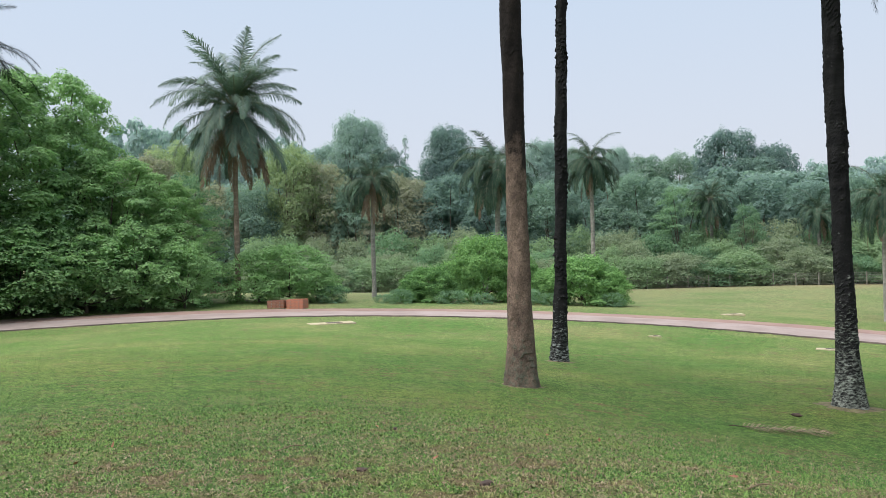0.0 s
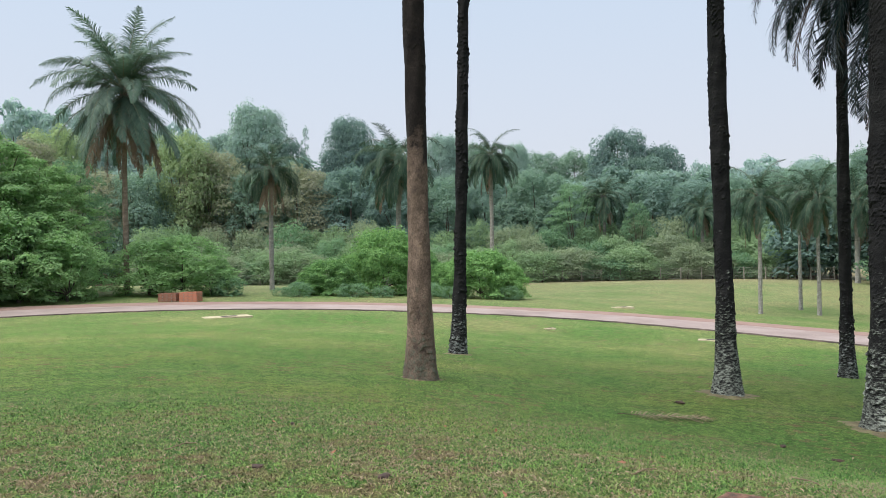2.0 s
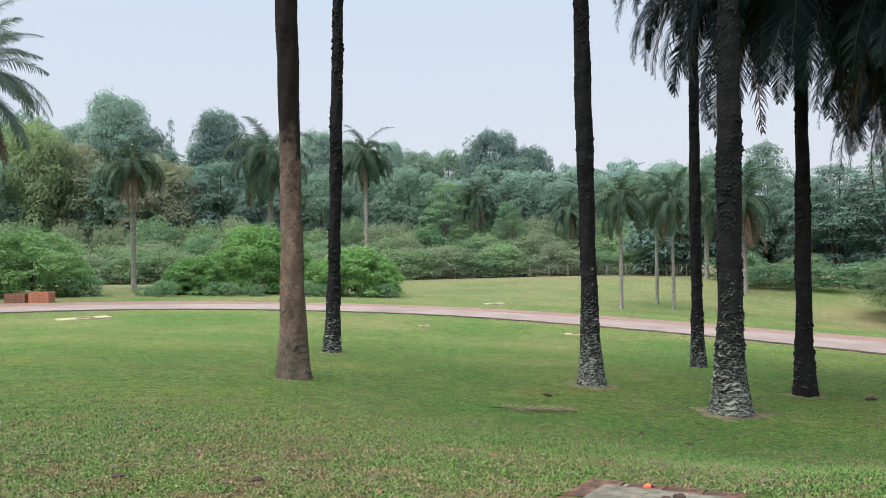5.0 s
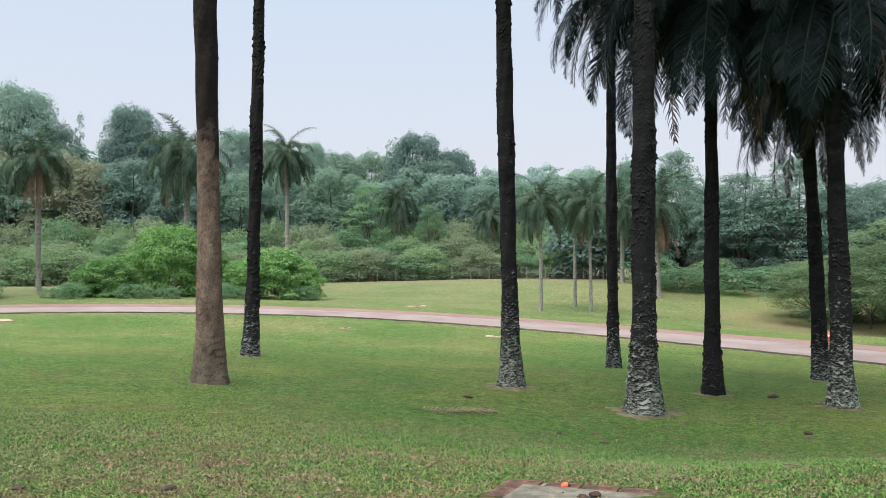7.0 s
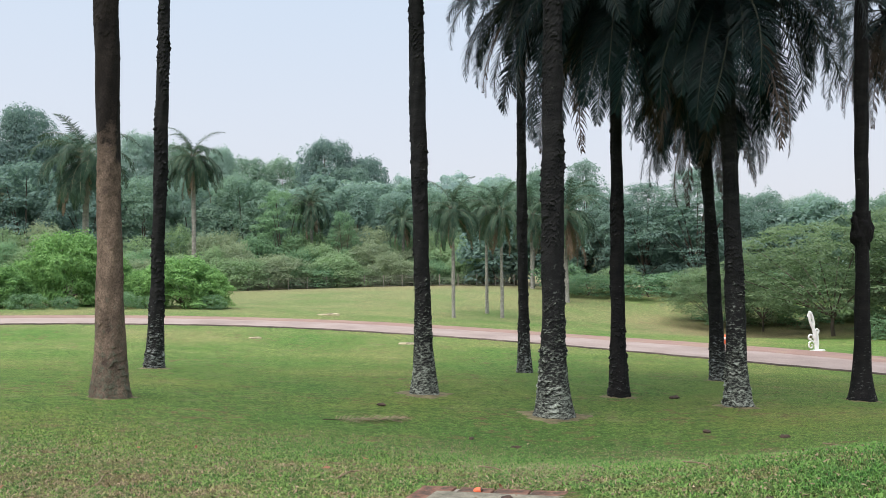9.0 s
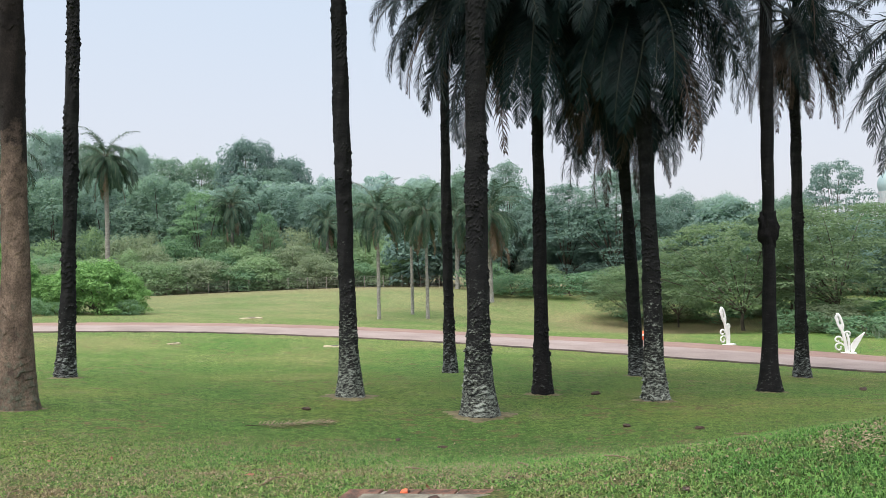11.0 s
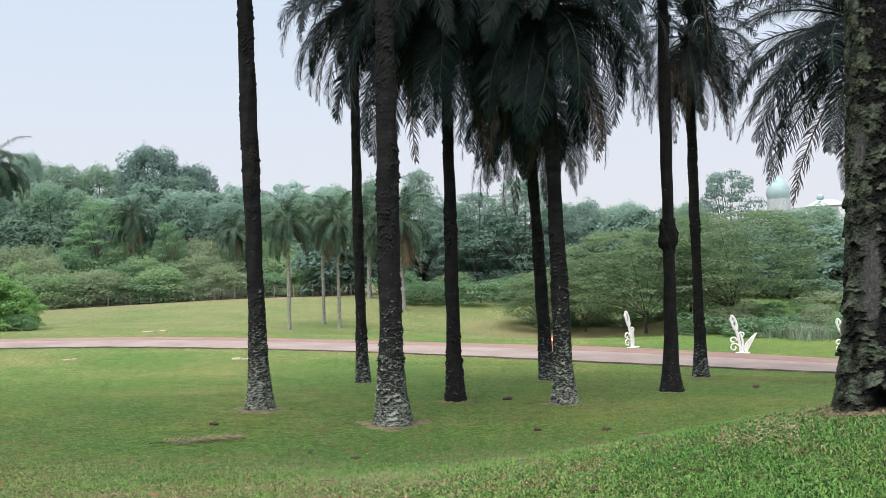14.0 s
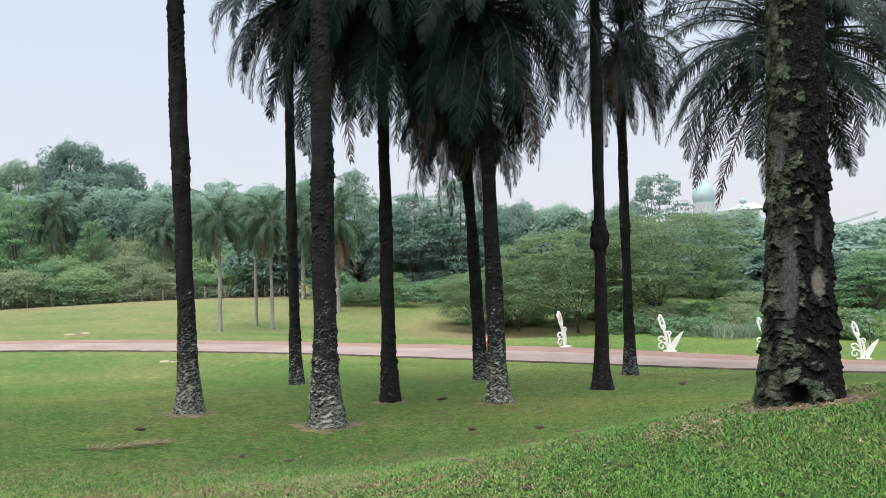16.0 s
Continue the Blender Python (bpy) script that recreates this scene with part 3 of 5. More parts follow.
def limb_chunks(tops, fork, r0, rng, segs=5):
    chunks = []
    for x, y, z in tops:
        m = np.array([x * 0.45 + rng.uniform(-0.3, 0.3), y * 0.45 + rng.uniform(-0.3, 0.3), fork + (z - fork) * 0.62])
        p0 = np.array([0, 0, fork])
        t = np.linspace(0, 1, 6)[:, None]
        p = (1 - t) ** 2 * p0 + 2 * t * (1 - t) * m + t**2 * np.array([x, y, z])
        chunks.append(tube_arrays(p, np.linspace(r0, r0 * 0.18, 6), segs))
    return chunks


def make_tree(name, label, category, mat, seed, height=10.0, width=10.0, clear=0.25, clumps=30, size=1.7, leaf=0.42, dens=42.0, power=0.5, flatten=0.7, limbs=7, trunk_r=0.22, flat=0.35, group=""):
    """A broadleaf tree at the origin: trunk, limbs and a crown of leaves."""
    rng = np.random.default_rng(seed)
    root = tagged(new(name), label, category, group)
    cl = dome_clumps(clumps, width / 2, height * clear, height, size, rng, power, flatten)
    v, f = clump_leaves(cl, dens, leaf, leaf * 0.55, rng, flat)
    child("crown", mesh_of("crown", v, f, mat), root)
    fork = height * max(0.12, clear * 0.8)
    t = np.linspace(-0.04, 1, 8)
    bend = rng.uniform(-0.25, 0.25, 2)
    tr = tube_arrays(np.stack([bend[0] * np.sin(t * 3), bend[1] * np.sin(t * 3), t * fork * 1.05], 1), trunk_r * (1.35 - 0.4 * t), 8)
    child("trunk", mesh_of("trunk", *tr, M_WOOD, True), root)
    tops = [cl[int(i)][:3] for i in np.linspace(len(cl) * 0.15, len(cl) - 1, limbs)]
    for c in limb_chunks(tops, fork, trunk_r * 0.62, rng):
        child("limb", mesh_of("limb", *c, M_WOOD, True), root)
    return root


PROTO = {}


def plant(kind, az, d, top, width, turn=0.0, sink=0.15):
    """One more plant of a kind, its top at the height top and its crown that wide."""
    root, h, w, used = PROTO[kind]
    p = at(az, d, -sink)
    m = Matrix.Translation(p) @ Matrix.Rotation(turn + az * 1.7 + d * 0.37, 4, "Z") @ Matrix.Diagonal((width / w, width / w, (top - p.z) / h, 1))
    if used:
        return copy_thing(root, m @ Matrix.Diagonal([1 / s for s in root.scale] + [1]))
    root.matrix_basis = m
    PROTO[kind][3] = True
    return root


def kind_of_tree(key, name, label, category, mat, seed, height=10.0, width=10.0, **kw):
    root = make_tree(name, label, category, mat, seed, height, width, **kw)
    co = np.empty(len(root.children[0].data.vertices) * 3, np.float32)
    root.children[0].data.vertices.foreach_get("co", co)
    co = co.reshape(-1, 3)
    PROTO[key] = [root, float(np.percentile(co[:, 2], 99.7)), 2 * float(np.percentile(np.hypot(co[:, 0], co[:, 1]), 98)), False]


G_WOOD = "trees of the wooded hill"
FAR = dict(group=G_WOOD, leaf=0.26, dens=58, flatten=0.82)
kind_of_tree("deep", "broadleaf_tree", "dense dark green broadleaf tree in the wood", "tree", M_LEAF_DEEP, 1, clear=0.08, clumps=40, size=1.95, **FAR)
kind_of_tree("deep2", "broadleaf_tree", "dark green broadleaf tree with an uneven crown", "tree", M_LEAF_DEEP, 2, clear=0.08, clumps=46, size=1.71, power=0.6, **FAR)
kind_of_tree("mid", "broadleaf_tree", "green broadleaf tree with a rounded crown", "tree", M_LEAF_MID, 3, clear=0.08, clumps=40, size=1.95, **FAR)
kind_of_tree("mid2", "broadleaf_tree", "green broadleaf tree with a billowing crown", "tree", M_LEAF_MID, 4, clear=0.06, clumps=46, size=1.71, power=0.55, **FAR)
kind_of_tree("grey", "broadleaf_tree", "tall emergent tree on the hilltop, greyed by haze in its leaf colour", "tree", M_LEAF_GREY, 5, clear=0.30, clumps=48, size=1.89, power=0.55, limbs=10, **FAR)
kind_of_tree("emergent", "broadleaf_tree", "tall dark tree standing above the wood", "tree", M_LEAF_TALL, 6, clear=0.2, clumps=56, size=1.95, power=0.5, limbs=10, **FAR)
kind_of_tree("light", "broadleaf_tree", "small bright green tree at the wood's edge", "tree", M_LEAF_LIGHT, 7, clear=0.06, clumps=44, size=1.45, **dict(FAR, flatten=0.5))
kind_of_tree("open", "broadleaf_tree", "tall tree with an open uneven crown above the rain trees", "tree", M_LEAF_TALL, 24, clear=0.2, clumps=46, size=1.45, power=0.7, limbs=14, trunk_r=0.14, **dict(FAR, flatten=0.45))
kind_of_tree("yellow", "flowering_tree", "broadleaf tree with yellowish new leaves", "tree", M_LEAF_YELLOW, 8, clear=0.1, clumps=40, size=1.83, **FAR)
kind_of_tree("olive", "broadleaf_tree", "olive green tree with a bronze tinge", "tree", M_LEAF_OLIVE, 9, clear=0.08, clumps=42, size=1.83, **FAR)
kind_of_tree("fill", "broadleaf_tree", "green tree deep in the wood", "tree", M_LEAF_GREY, 21, clear=0.05, clumps=22, size=2.0, leaf=0.6, dens=17, limbs=3, group=G_WOOD)
kind_of_tree("fill2", "broadleaf_tree", "dark green tree deep in the wood", "tree", M_LEAF_DEEP, 22, clear=0.05, clumps=22, size=2.0, leaf=0.6, dens=17, limbs=3, group=G_WOOD)
kind_of_tree("blue", "distant_tree", "tree on the distant hill, its leaf colour paled and blued for haze", "tree", M_LEAF_HAZE, 10, clear=0.1, clumps=26, size=1.7, dens=16, leaf=0.7, limbs=3, group="trees of the distant hill")
kind_of_tree("layered", "broadleaf_tree", "dark green tree with tiered flat branches", "tree", M_LEAF_DEEP, 11, clear=0.03, clumps=60, size=1.95, power=0.8, limbs=12, flat=0.6, **dict(FAR, flatten=0.36))
kind_of_tree("column", "conifer", "slim dark conifer on the hilltop", "tree", M_LEAF_GREY, 12, 10, 3, clear=0.1, clumps=26, size=0.75, power=0.9, limbs=4, leaf=0.3)
SCRUB = dict(clear=0.02, clumps=26, size=1.4, leaf=0.25, dens=48, limbs=3, trunk_r=0.1, group="scrub behind the fence")
kind_of_tree("scrub", "shrub", "green shrub in the scrub behind the fence", "shrub", M_SCRUB, 13, 5, 7, **SCRUB)
kind_of_tree("scrub2", "shrub", "olive shrub in the scrub behind the fence", "shrub", M_SCRUB_DRY, 14, 5, 7, **SCRUB)
kind_of_tree("scrub3", "shrub", "bright green shrub in the scrub behind the fence", "shrub", M_LEAF_LIGHT, 15, 5, 7, **SCRUB)
kind_of_tree("bush", "bush", "dense domed bright green leafy bush beside the road", "bush", M_BUSH, 16, 5, 7, clear=0.0, clumps=120, size=0.95, leaf=0.20, dens=90, power=0.36, flatten=0.8, limbs=5, trunk_r=0.1, flat=0.12, group="bushes by the road")
kind_of_tree("bush2", "bush", "dense green leafy bush with drooping sprays", "bush", M_THICKET, 17, 5, 7, clear=0.0, clumps=80, size=0.8, leaf=0.20, dens=105, power=0.45, flatten=0.6, limbs=5, trunk_r=0.1, flat=0.4, group="bushes by the road")
kind_of_tree("thicket", "thicket_tree", "tall deep green tree with layered drooping sprays", "tree", M_THICKET, 18, 14, 14, clear=0.0, clumps=230, size=1.15, leaf=0.25, dens=92, power=0.42, flatten=0.6, limbs=9, flat=0.4, trunk_r=0.3, group="thicket by the road")
kind_of_tree("umbrella", "rain_tree", "spreading rain tree with flat layered canopy", "tree", M_RAIN, 19, 7, 16, clear=0.22, clumps=190, size=1.35, leaf=0.22, dens=50, power=0.38, flatten=0.26, limbs=12, flat=0.7, trunk_r=0.11, group="rain trees by the hollow")
kind_of_tree("mound", "shrub", "low bright green creeper-covered shrub", "shrub", M_LEAF_LIGHT, 20, 3, 6, clear=0.0, clumps=26, size=0.9, leaf=0.25, dens=45, limbs=3, trunk_r=0.06)

# tall crowns on the hill
plant("yellow", -19.7, 130, 23.2, 14)
plant("olive", -21.5, 125, 20.5, 13)
plant("yellow", -11.3, 120, 21.3, 13)
plant("grey", -6.2, 140, 29.9, 15)
plant("grey", -8.5, 145, 25.5, 12)
plant("column", -2.6, 140, 26.2, 2.8)
plant("deep2", -3.6, 138, 23.5, 8)
plant("emergent", 0.7, 140, 27.5, 13.5)
plant("deep", 3.6, 142, 24.0, 10)
plant("grey", 7.9, 140, 24.2, 11)
plant("mid", 10.6, 150, 23.8, 10)
plant("grey", 13.3, 160, 25.0, 9)
plant("mid2", 15.2, 170, 24.4, 14)
plant("mid", 17.8, 170, 24.0, 14)
plant("emergent", 21.1, 135, 22.6, 13.5)
plant("emergent", 24.1, 135, 19.6, 10.5)
plant("deep", 22.6, 132, 17.5, 13)
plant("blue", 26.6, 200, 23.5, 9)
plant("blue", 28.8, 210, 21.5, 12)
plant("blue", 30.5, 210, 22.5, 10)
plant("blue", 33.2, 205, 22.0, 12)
# the wood's front
plant("olive", -17.0, 121, 15.5, 13)
plant("mid", -14.3, 118, 15.1, 12)
plant("olive", -9.3, 122, 19.0, 14)
plant("mid2", -6.3, 119, 15.0, 12)
plant("olive", -3.4, 118, 15.9, 14)
plant("deep2", 0.5, 118, 16.1, 15)
plant("deep", 4.4, 115, 13.6, 13)
plant("mid2", 8.0, 116, 14.0, 12)
plant("deep2", 11.2, 117, 14.5, 11)
plant("mid", 14.9, 115, 14.1, 14)
plant("light", 17.6, 108, 11.4, 9.5)
plant("deep", 19.8, 118, 13.0, 10)
plant("deep2", 22.8, 115, 12.9, 16)
plant("deep", 26.2, 112, 11.3, 11)
plant("light", 22.1, 103, 8.1, 5)
plant("mid2", 28.8, 112, 11.5, 12)
plant("mid", 31.8, 110, 12.0, 11)
plant("grey", 33.4, 118, 13.5, 9)
plant("mid", 35.2, 104, 11.8, 9)
plant("mid2", 37.3, 100, 12.9, 9.5)
plant("layered", 40.5, 95, 13.1, 7.5)
plant("deep", 42.6, 92, 8.8, 8)
plant("layered", 44.7, 88, 9.4, 9.5)
plant("layered", 48.3, 86, 10.5, 12)
plant("deep", 50.9, 92, 8.0, 8)
plant("deep2", 52.8, 95, 8.3, 9)
plant("mid", 54.6, 102, 7.6, 7)
plant("grey", 56.0, 100, 8.1, 9)
plant("mid2", 59.3, 100, 7.4, 10)
plant("open", 63.0, 110, 12.2, 11.0)
plant("mid", 60.6, 105, 7.9, 6)
plant("light", 65.5, 104, 6.4, 9)
plant("mid2", 68.3, 100, 6.1, 14)
plant("mid", 71.9, 95, 3.9, 13)
plant("mid2", 76.0, 100, 3.9, 13)
plant("deep", 66.8, 84, 2.6, 10)
plant("deep2", 70.5, 80, 1.6, 10)
plant("light", 76.7, 72, 0.9, 7.5)
plant("light", 79.0, 76, 2.2, 9)
plant("deep", 73.8, 78, 0.9, 9)
rng_w = np.random.default_rng(33)
# a second and third row closes the gaps between the crowns
for i in range(26):
    az = -24 + i * 2.35 + rng_w.uniform(-0.6, 0.6)
    plant(("fill", "fill2")[i % 2], az, 127 + rng_w.uniform(-4, 4), (14.5 if az < 28 else 10.0) + rng_w.uniform(-1.5, 1.5) + (3.0 if az < -3 else 0), 13, i * 1.1)
for i in range(22):
    az = 34 + i * 2.2 + rng_w.uniform(-0.6, 0.6)
    plant(("fill2", "fill")[i % 2], az, (93 if az < 62 else 88) + rng_w.uniform(-5, 5), (6.8 if az < 58 else 3.2) + rng_w.uniform(-1.2, 1.2), 10.5, i * 0.9)
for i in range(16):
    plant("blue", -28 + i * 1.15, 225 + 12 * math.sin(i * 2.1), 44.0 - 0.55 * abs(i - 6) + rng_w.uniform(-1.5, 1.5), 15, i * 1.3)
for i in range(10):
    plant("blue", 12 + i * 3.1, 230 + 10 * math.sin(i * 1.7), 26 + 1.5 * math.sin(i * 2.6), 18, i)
# scrub in three rows behind the fence
for row, (d0, t0, n) in enumerate(((94, 1.2, 26), (99, 3.2, 24), (105, 5.6, 22))):
    for i in range(n):
        az = -13 + (48 - row) * i / n + rng_w.uniform(-0.7, 0.7)
        plant(("scrub", "scrub2", "scrub", "scrub2", "scrub3")[(i * 3 + row) % 5], az, d0 + rng_w.uniform(-1.5, 2.0), t0 + rng_w.uniform(-0.9, 1.2) + (0.6 if az < 6 else 0), rng_w.uniform(6.0, 9.5), i * 2.1)
for i in range(10):
    plant(("mound", "scrub3", "scrub")[i % 3], 38.5 + i * 2.1, 80 + rng_w.uniform(-3, 3), 0.2 + rng_w.uniform(-0.8, 0.8), rng_w.uniform(6, 9), i)
# bushes and thicket along the road
plant("bush2", -13.9, 55.5, 3.2, 6.5)
plant("bush2", -11.6, 55, 3.6, 6.8)
plant("bush2", -9.6, 55, 1.8, 4.6)
plant("mound", -8.5, 53.5, 0.6, 2.6)
plant("bush", -2.5, 55.0, 0.5, 2.8)
plant("bush", -0.9, 55.5, 1.65, 4.5)
plant("bush", 3.0, 57.2, 3.85, 5.9)
plant("bush", 5.6, 57.5, 2.2, 4.2)
plant("bush", 8.0, 56.2, 1.2, 3.4)
plant("bush", 10.4, 55.6, 2.0, 5.9)
plant("bush", 12.4, 55.2, 0.9, 3.2)
for az, d, top, w in ((-4.6, 53.5, -0.2, 1.6), (-3.4, 52.6, 0.15, 2.2), (0.6, 53.2, -0.1, 2.6), (2.9, 53.0, -0.35, 1.8), (6.4, 53.4, -0.2, 2.4), (8.0, 53.2, -0.5, 1.5), (12.6, 53.6, -0.6, 1.9)):
    plant("mound", az, d, top, w, d)
plant("thicket", -31.5, 56, 14.8, 15)
plant("thicket", -27.6, 57, 15.4, 11, 1.0)
plant("thicket", -24.0, 55, 9.6, 10, 2.2)
plant("thicket", -35.5, 52, 12.0, 13, 2.9)
plant("thicket", -20.8, 56, 8.2, 8.5, 4.0)
plant("bush2", -29.5, 51.5, 5.0, 9, 0.7)
plant("bush2", -25.5, 51.0, 4.4, 8, 1.9)
plant("bush2", -22.0, 51.5, 5.0, 7.5, 3.0)
plant("bush2", -19.0, 51.5, 3.8, 5.0, 0.4)
plant("bush2", -33.0, 50.5, 4.4, 9, 5.0)
plant("light", -18.6, 62, 9.5, 7, 0.5)
# rain trees by the hollow, and low growth under them
plant("umbrella", 57.0, 58, 3.3, 15.5)
plant("umbrella", 63.0, 60, 4.3, 15.0, 1.0)
plant("umbrella", 60.2, 66, 4.2, 13.0, 4.0)
plant("umbrella", 49.3, 66, 0.2, 8.5, 2.0)
plant("umbrella", 52.6, 64, 1.3, 9.0, 3.0)
for i in range(8):
    plant(("mound", "scrub2")[i % 2], 50 + i * 2.7, 68 + 3 * math.sin(i * 3), -2.6 + 0.4 * math.sin(i * 2), 5.5, i)

for i in range(9):
    plant(("mound", "scrub2", "mound")[i % 3], 60.5 + i * 2.0, 53 + 2.0 * math.sin(i * 2.3), -2.55 + 0.35 * math.sin(i * 1.9), 4.2 + math.sin(i), i * 0.7)


# ---- palms ----
def frond_arrays(length, e0, bend, rng, pairs=58, leaflet=0.85, width=0.04, hang=0.5, dead=False):
    """A feather frond that leaves the trunk along +y at the pitch e0 and arches over by bend degrees."""
    n = 15
    s = np.linspace(0, 1, n)
    pitch = np.radians(e0 - bend * s**1.25)
    step = length / (n - 1)
    side = rng.uniform(-0.12, 0.12)
    y = np.concatenate([[0], np.cumsum(np.cos(pitch[:-1]) * step)])
    z = np.concatenate([[0], np.cumsum(np.sin(pitch[:-1]) * step)])
    x = side * length * s**2 * 0.5
    spine = np.stack([x, y, z], 1)
    rachis = tube_arrays(spine, np.linspace(0.045, 0.007, n) * length / 5, 5)
    vs, fs, k = [], [], 0
    for i in range(pairs):
        q = 0.13 + 0.87 * (i + rng.uniform(0, 0.6)) / pairs
        c = np.array([np.interp(q, s, spine[:, a]) for a in range(3)])
        p = np.interp(q, s, pitch)
        fwd = np.array([0, math.cos(p), math.sin(p)])
        up = np.array([0, -math.sin(p), math.cos(p)])
        ln = leaflet * (math.sin(math.pi * min(1, 0.18 + 0.80 * q)) ** 0.6) * rng.uniform(0.8, 1.1)
        for sg in (-1, 1):
            if dead and rng.random() < 0.25:
                continue
            lift = rng.uniform(-0.35, 0.55)
            d = sg * np.array([1.0, 0, 0]) * 0.85 + fwd * (0.45 + 0.5 * q) + up * lift
            d /= np.linalg.norm(d)
            d2 = d + np.array([0, 0, -1.0]) * hang * rng.uniform(0.7, 1.6)
            d2 /= np.linalg.norm(d2)
            d3 = d2 + np.array([0, 0, -1.0]) * hang * 1.2
            d3 /= np.linalg.norm(d3)
            w = np.cross(d, up)
            w = w / (np.linalg.norm(w) + 1e-9) * width * rng.uniform(0.8, 1.2)
            b = c + d * ln * 0.4
            e = b + d2 * ln * 0.35
            tip = e + d3 * ln * 0.3
            vs += [c - w * 0.35, c + w * 0.35, b - w * 0.5, b + w * 0.5, e - w * 0.36, e + w * 0.36, tip]
            fs += [(k, k + 1, k + 3), (k, k + 3, k + 2), (k + 2, k + 3, k + 5), (k + 2, k + 5, k + 4), (k + 4, k + 5, k + 6)]
            k += 7
    return rachis, (np.array(vs), np.array(fs))


def frond_mesh(name, mat, *args, **kw):
    """Meshes of the leaflets and of the stalk that carries them."""
    stalk, leaf = frond_arrays(*args, **kw)
    return mesh_of(name, *leaf, mat), mesh_of("stalk", *stalk, mat if mat in (M_FROND_DEAD_SHADED, M_FROND_DRY) else M_STALK_SHADED if mat == M_FROND_SHADED else M_RACHIS, True)


def frond_set(mat, seed, length, pairs, leaflet, width, hang, arch=1.0):
    rng = np.random.default_rng(seed)
    # the near-black leaf goes with the dead leaf that has shade in its colour
    dry = M_FROND_DEAD_SHADED if mat == M_FROND_SHADED else M_FROND_DRY
    mk = lambda e0, bend, hg, m=mat, dead=False, lf=1.0: frond_mesh("frond", m, length * rng.uniform(0.92, 1.06), e0, bend * arch, rng, pairs, leaflet * lf, width, hg, dead)
    return {
        "up": [mk(78, 55, hang * 0.5), mk(66, 70, hang * 0.6)],
        "mid": [mk(46, 75, hang * 0.8), mk(34, 85, hang), mk(52, 90, hang)],
        "low": [mk(14, 85, hang), mk(4, 75, hang * 1.3), mk(20, 95, hang * 1.2)],
        "hang": [mk(-22, 58, hang), mk(-32, 50, hang), mk(-12, 70, hang)],
        "dead": [mk(-48, 36, hang * 2, dry, True, 0.8), mk(-58, 26, hang * 2, dry, True, 0.75)],
    }


FRONDS_NEAR = frond_set(M_FROND_SHADED, 5, 4.9, 92, 0.72, 0.027, 0.30)
FRONDS_WEEP = frond_set(M_FROND_SHADED, 6, 4.2, 96, 0.72, 0.025, 0.30, 1.35)
FRONDS_TALL = frond_set(M_FROND_MID, 9, 4.9, 96, 0.86, 0.038, 0.55, 1.05)
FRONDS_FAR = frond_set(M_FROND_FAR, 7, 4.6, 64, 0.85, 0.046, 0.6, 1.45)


def scale_rows(a, h, pitch, count, seed):
    """Relief of old leaf bases: staggered rows of ragged scales, proud at their lower edge."""
    row = np.floor(h / pitch)
    fr = h / pitch - row
    u = a / (2 * np.pi) * count + 0.5 * (row % 2) + 0.23 * np.sin(row * 2.7 + seed)
    col = np.floor(u) % count
    fu = u - np.floor(u)
    rnd = np.modf(np.abs(np.sin(row * 12.9898 + col * 78.233 + seed) * 43758.5453))[0]
    edge = np.clip(fr * 9, 0, 1)
    return edge * (1 - fr) ** 1.2 * np.sin(np.pi * np.clip(fu, 0, 1)) ** 0.45 * (0.15 + 1.2 * rnd**1.5)


def palm_trunk(height, r_base, r_mid, lean, seed, relief=0.03, pitch=0.10, count=9, segs=44, rows=400, bare=0.0, base_len=0.45):
    """Trunk with a flared foot, slight lean and the relief of leaf bases; the lower part has the finer rows."""
    h = np.concatenate([np.linspace(-0.15, 0, 3)[:-1], np.linspace(0, 1, rows) ** 1.2 * height])
    a = np.linspace(0, 2 * np.pi, segs, endpoint=False)
    hh, aa = np.meshgrid(h, a, indexing="ij")
    hp = np.maximum(hh, 0)
    r = r_mid * (1 - 0.18 * hp / height) + (r_base - r_mid) * np.exp(-hp / base_len)
    ragged = hh + 0.035 * np.sin(aa * 3 + seed) + 0.022 * np.sin(aa * 7 + hh * 9 + seed * 2) + 0.015 * np.sin(aa * 13 + hh * 17)
    wear = 0.55 + 0.45 * np.sin(hh * 2.1 + 1.3 * np.sin(aa + seed) + seed)
    wear = np.clip(wear + 0.35 * np.sin(aa * 2 + hh * 3.7 + seed), 0.15 if bare < 0.5 else 0.0, 1.1)
    scales = scale_rows(aa, ragged, pitch, count, seed)
    d = relief * (1 - bare * np.clip(hp / 1.0, 0, 1) * 0.8) * wear * scales
    d = d + 0.012 * np.sin(aa * 2 + seed + hh) + 0.008 * np.sin(aa * 5 - hh * 4)
    d = d + 0.05 * np.exp(-hp / 0.12) * np.sin(aa * 6 + seed) * r_base
    r = r + d
    q = hp / height
    x = lean[0] * q + 0.05 * np.sin(q * 5 + seed) * q + r * np.cos(aa)
    y = lean[1] * q + 0.05 * np.cos(q * 4 + seed) * q + r * np.sin(aa)
    v = np.stack([x, y, hh], -1).reshape(-1, 3)
    n = len(h)
    i, j = np.meshgrid(np.arange(n - 1), np.arange(segs), indexing="ij")
    f = np.stack([i * segs + j, i * segs + (j + 1) % segs, (i + 1) * segs + (j + 1) % segs, (i + 1) * segs + j], -1).reshape(-1, 4)
    return v, f, {"proud": scales}


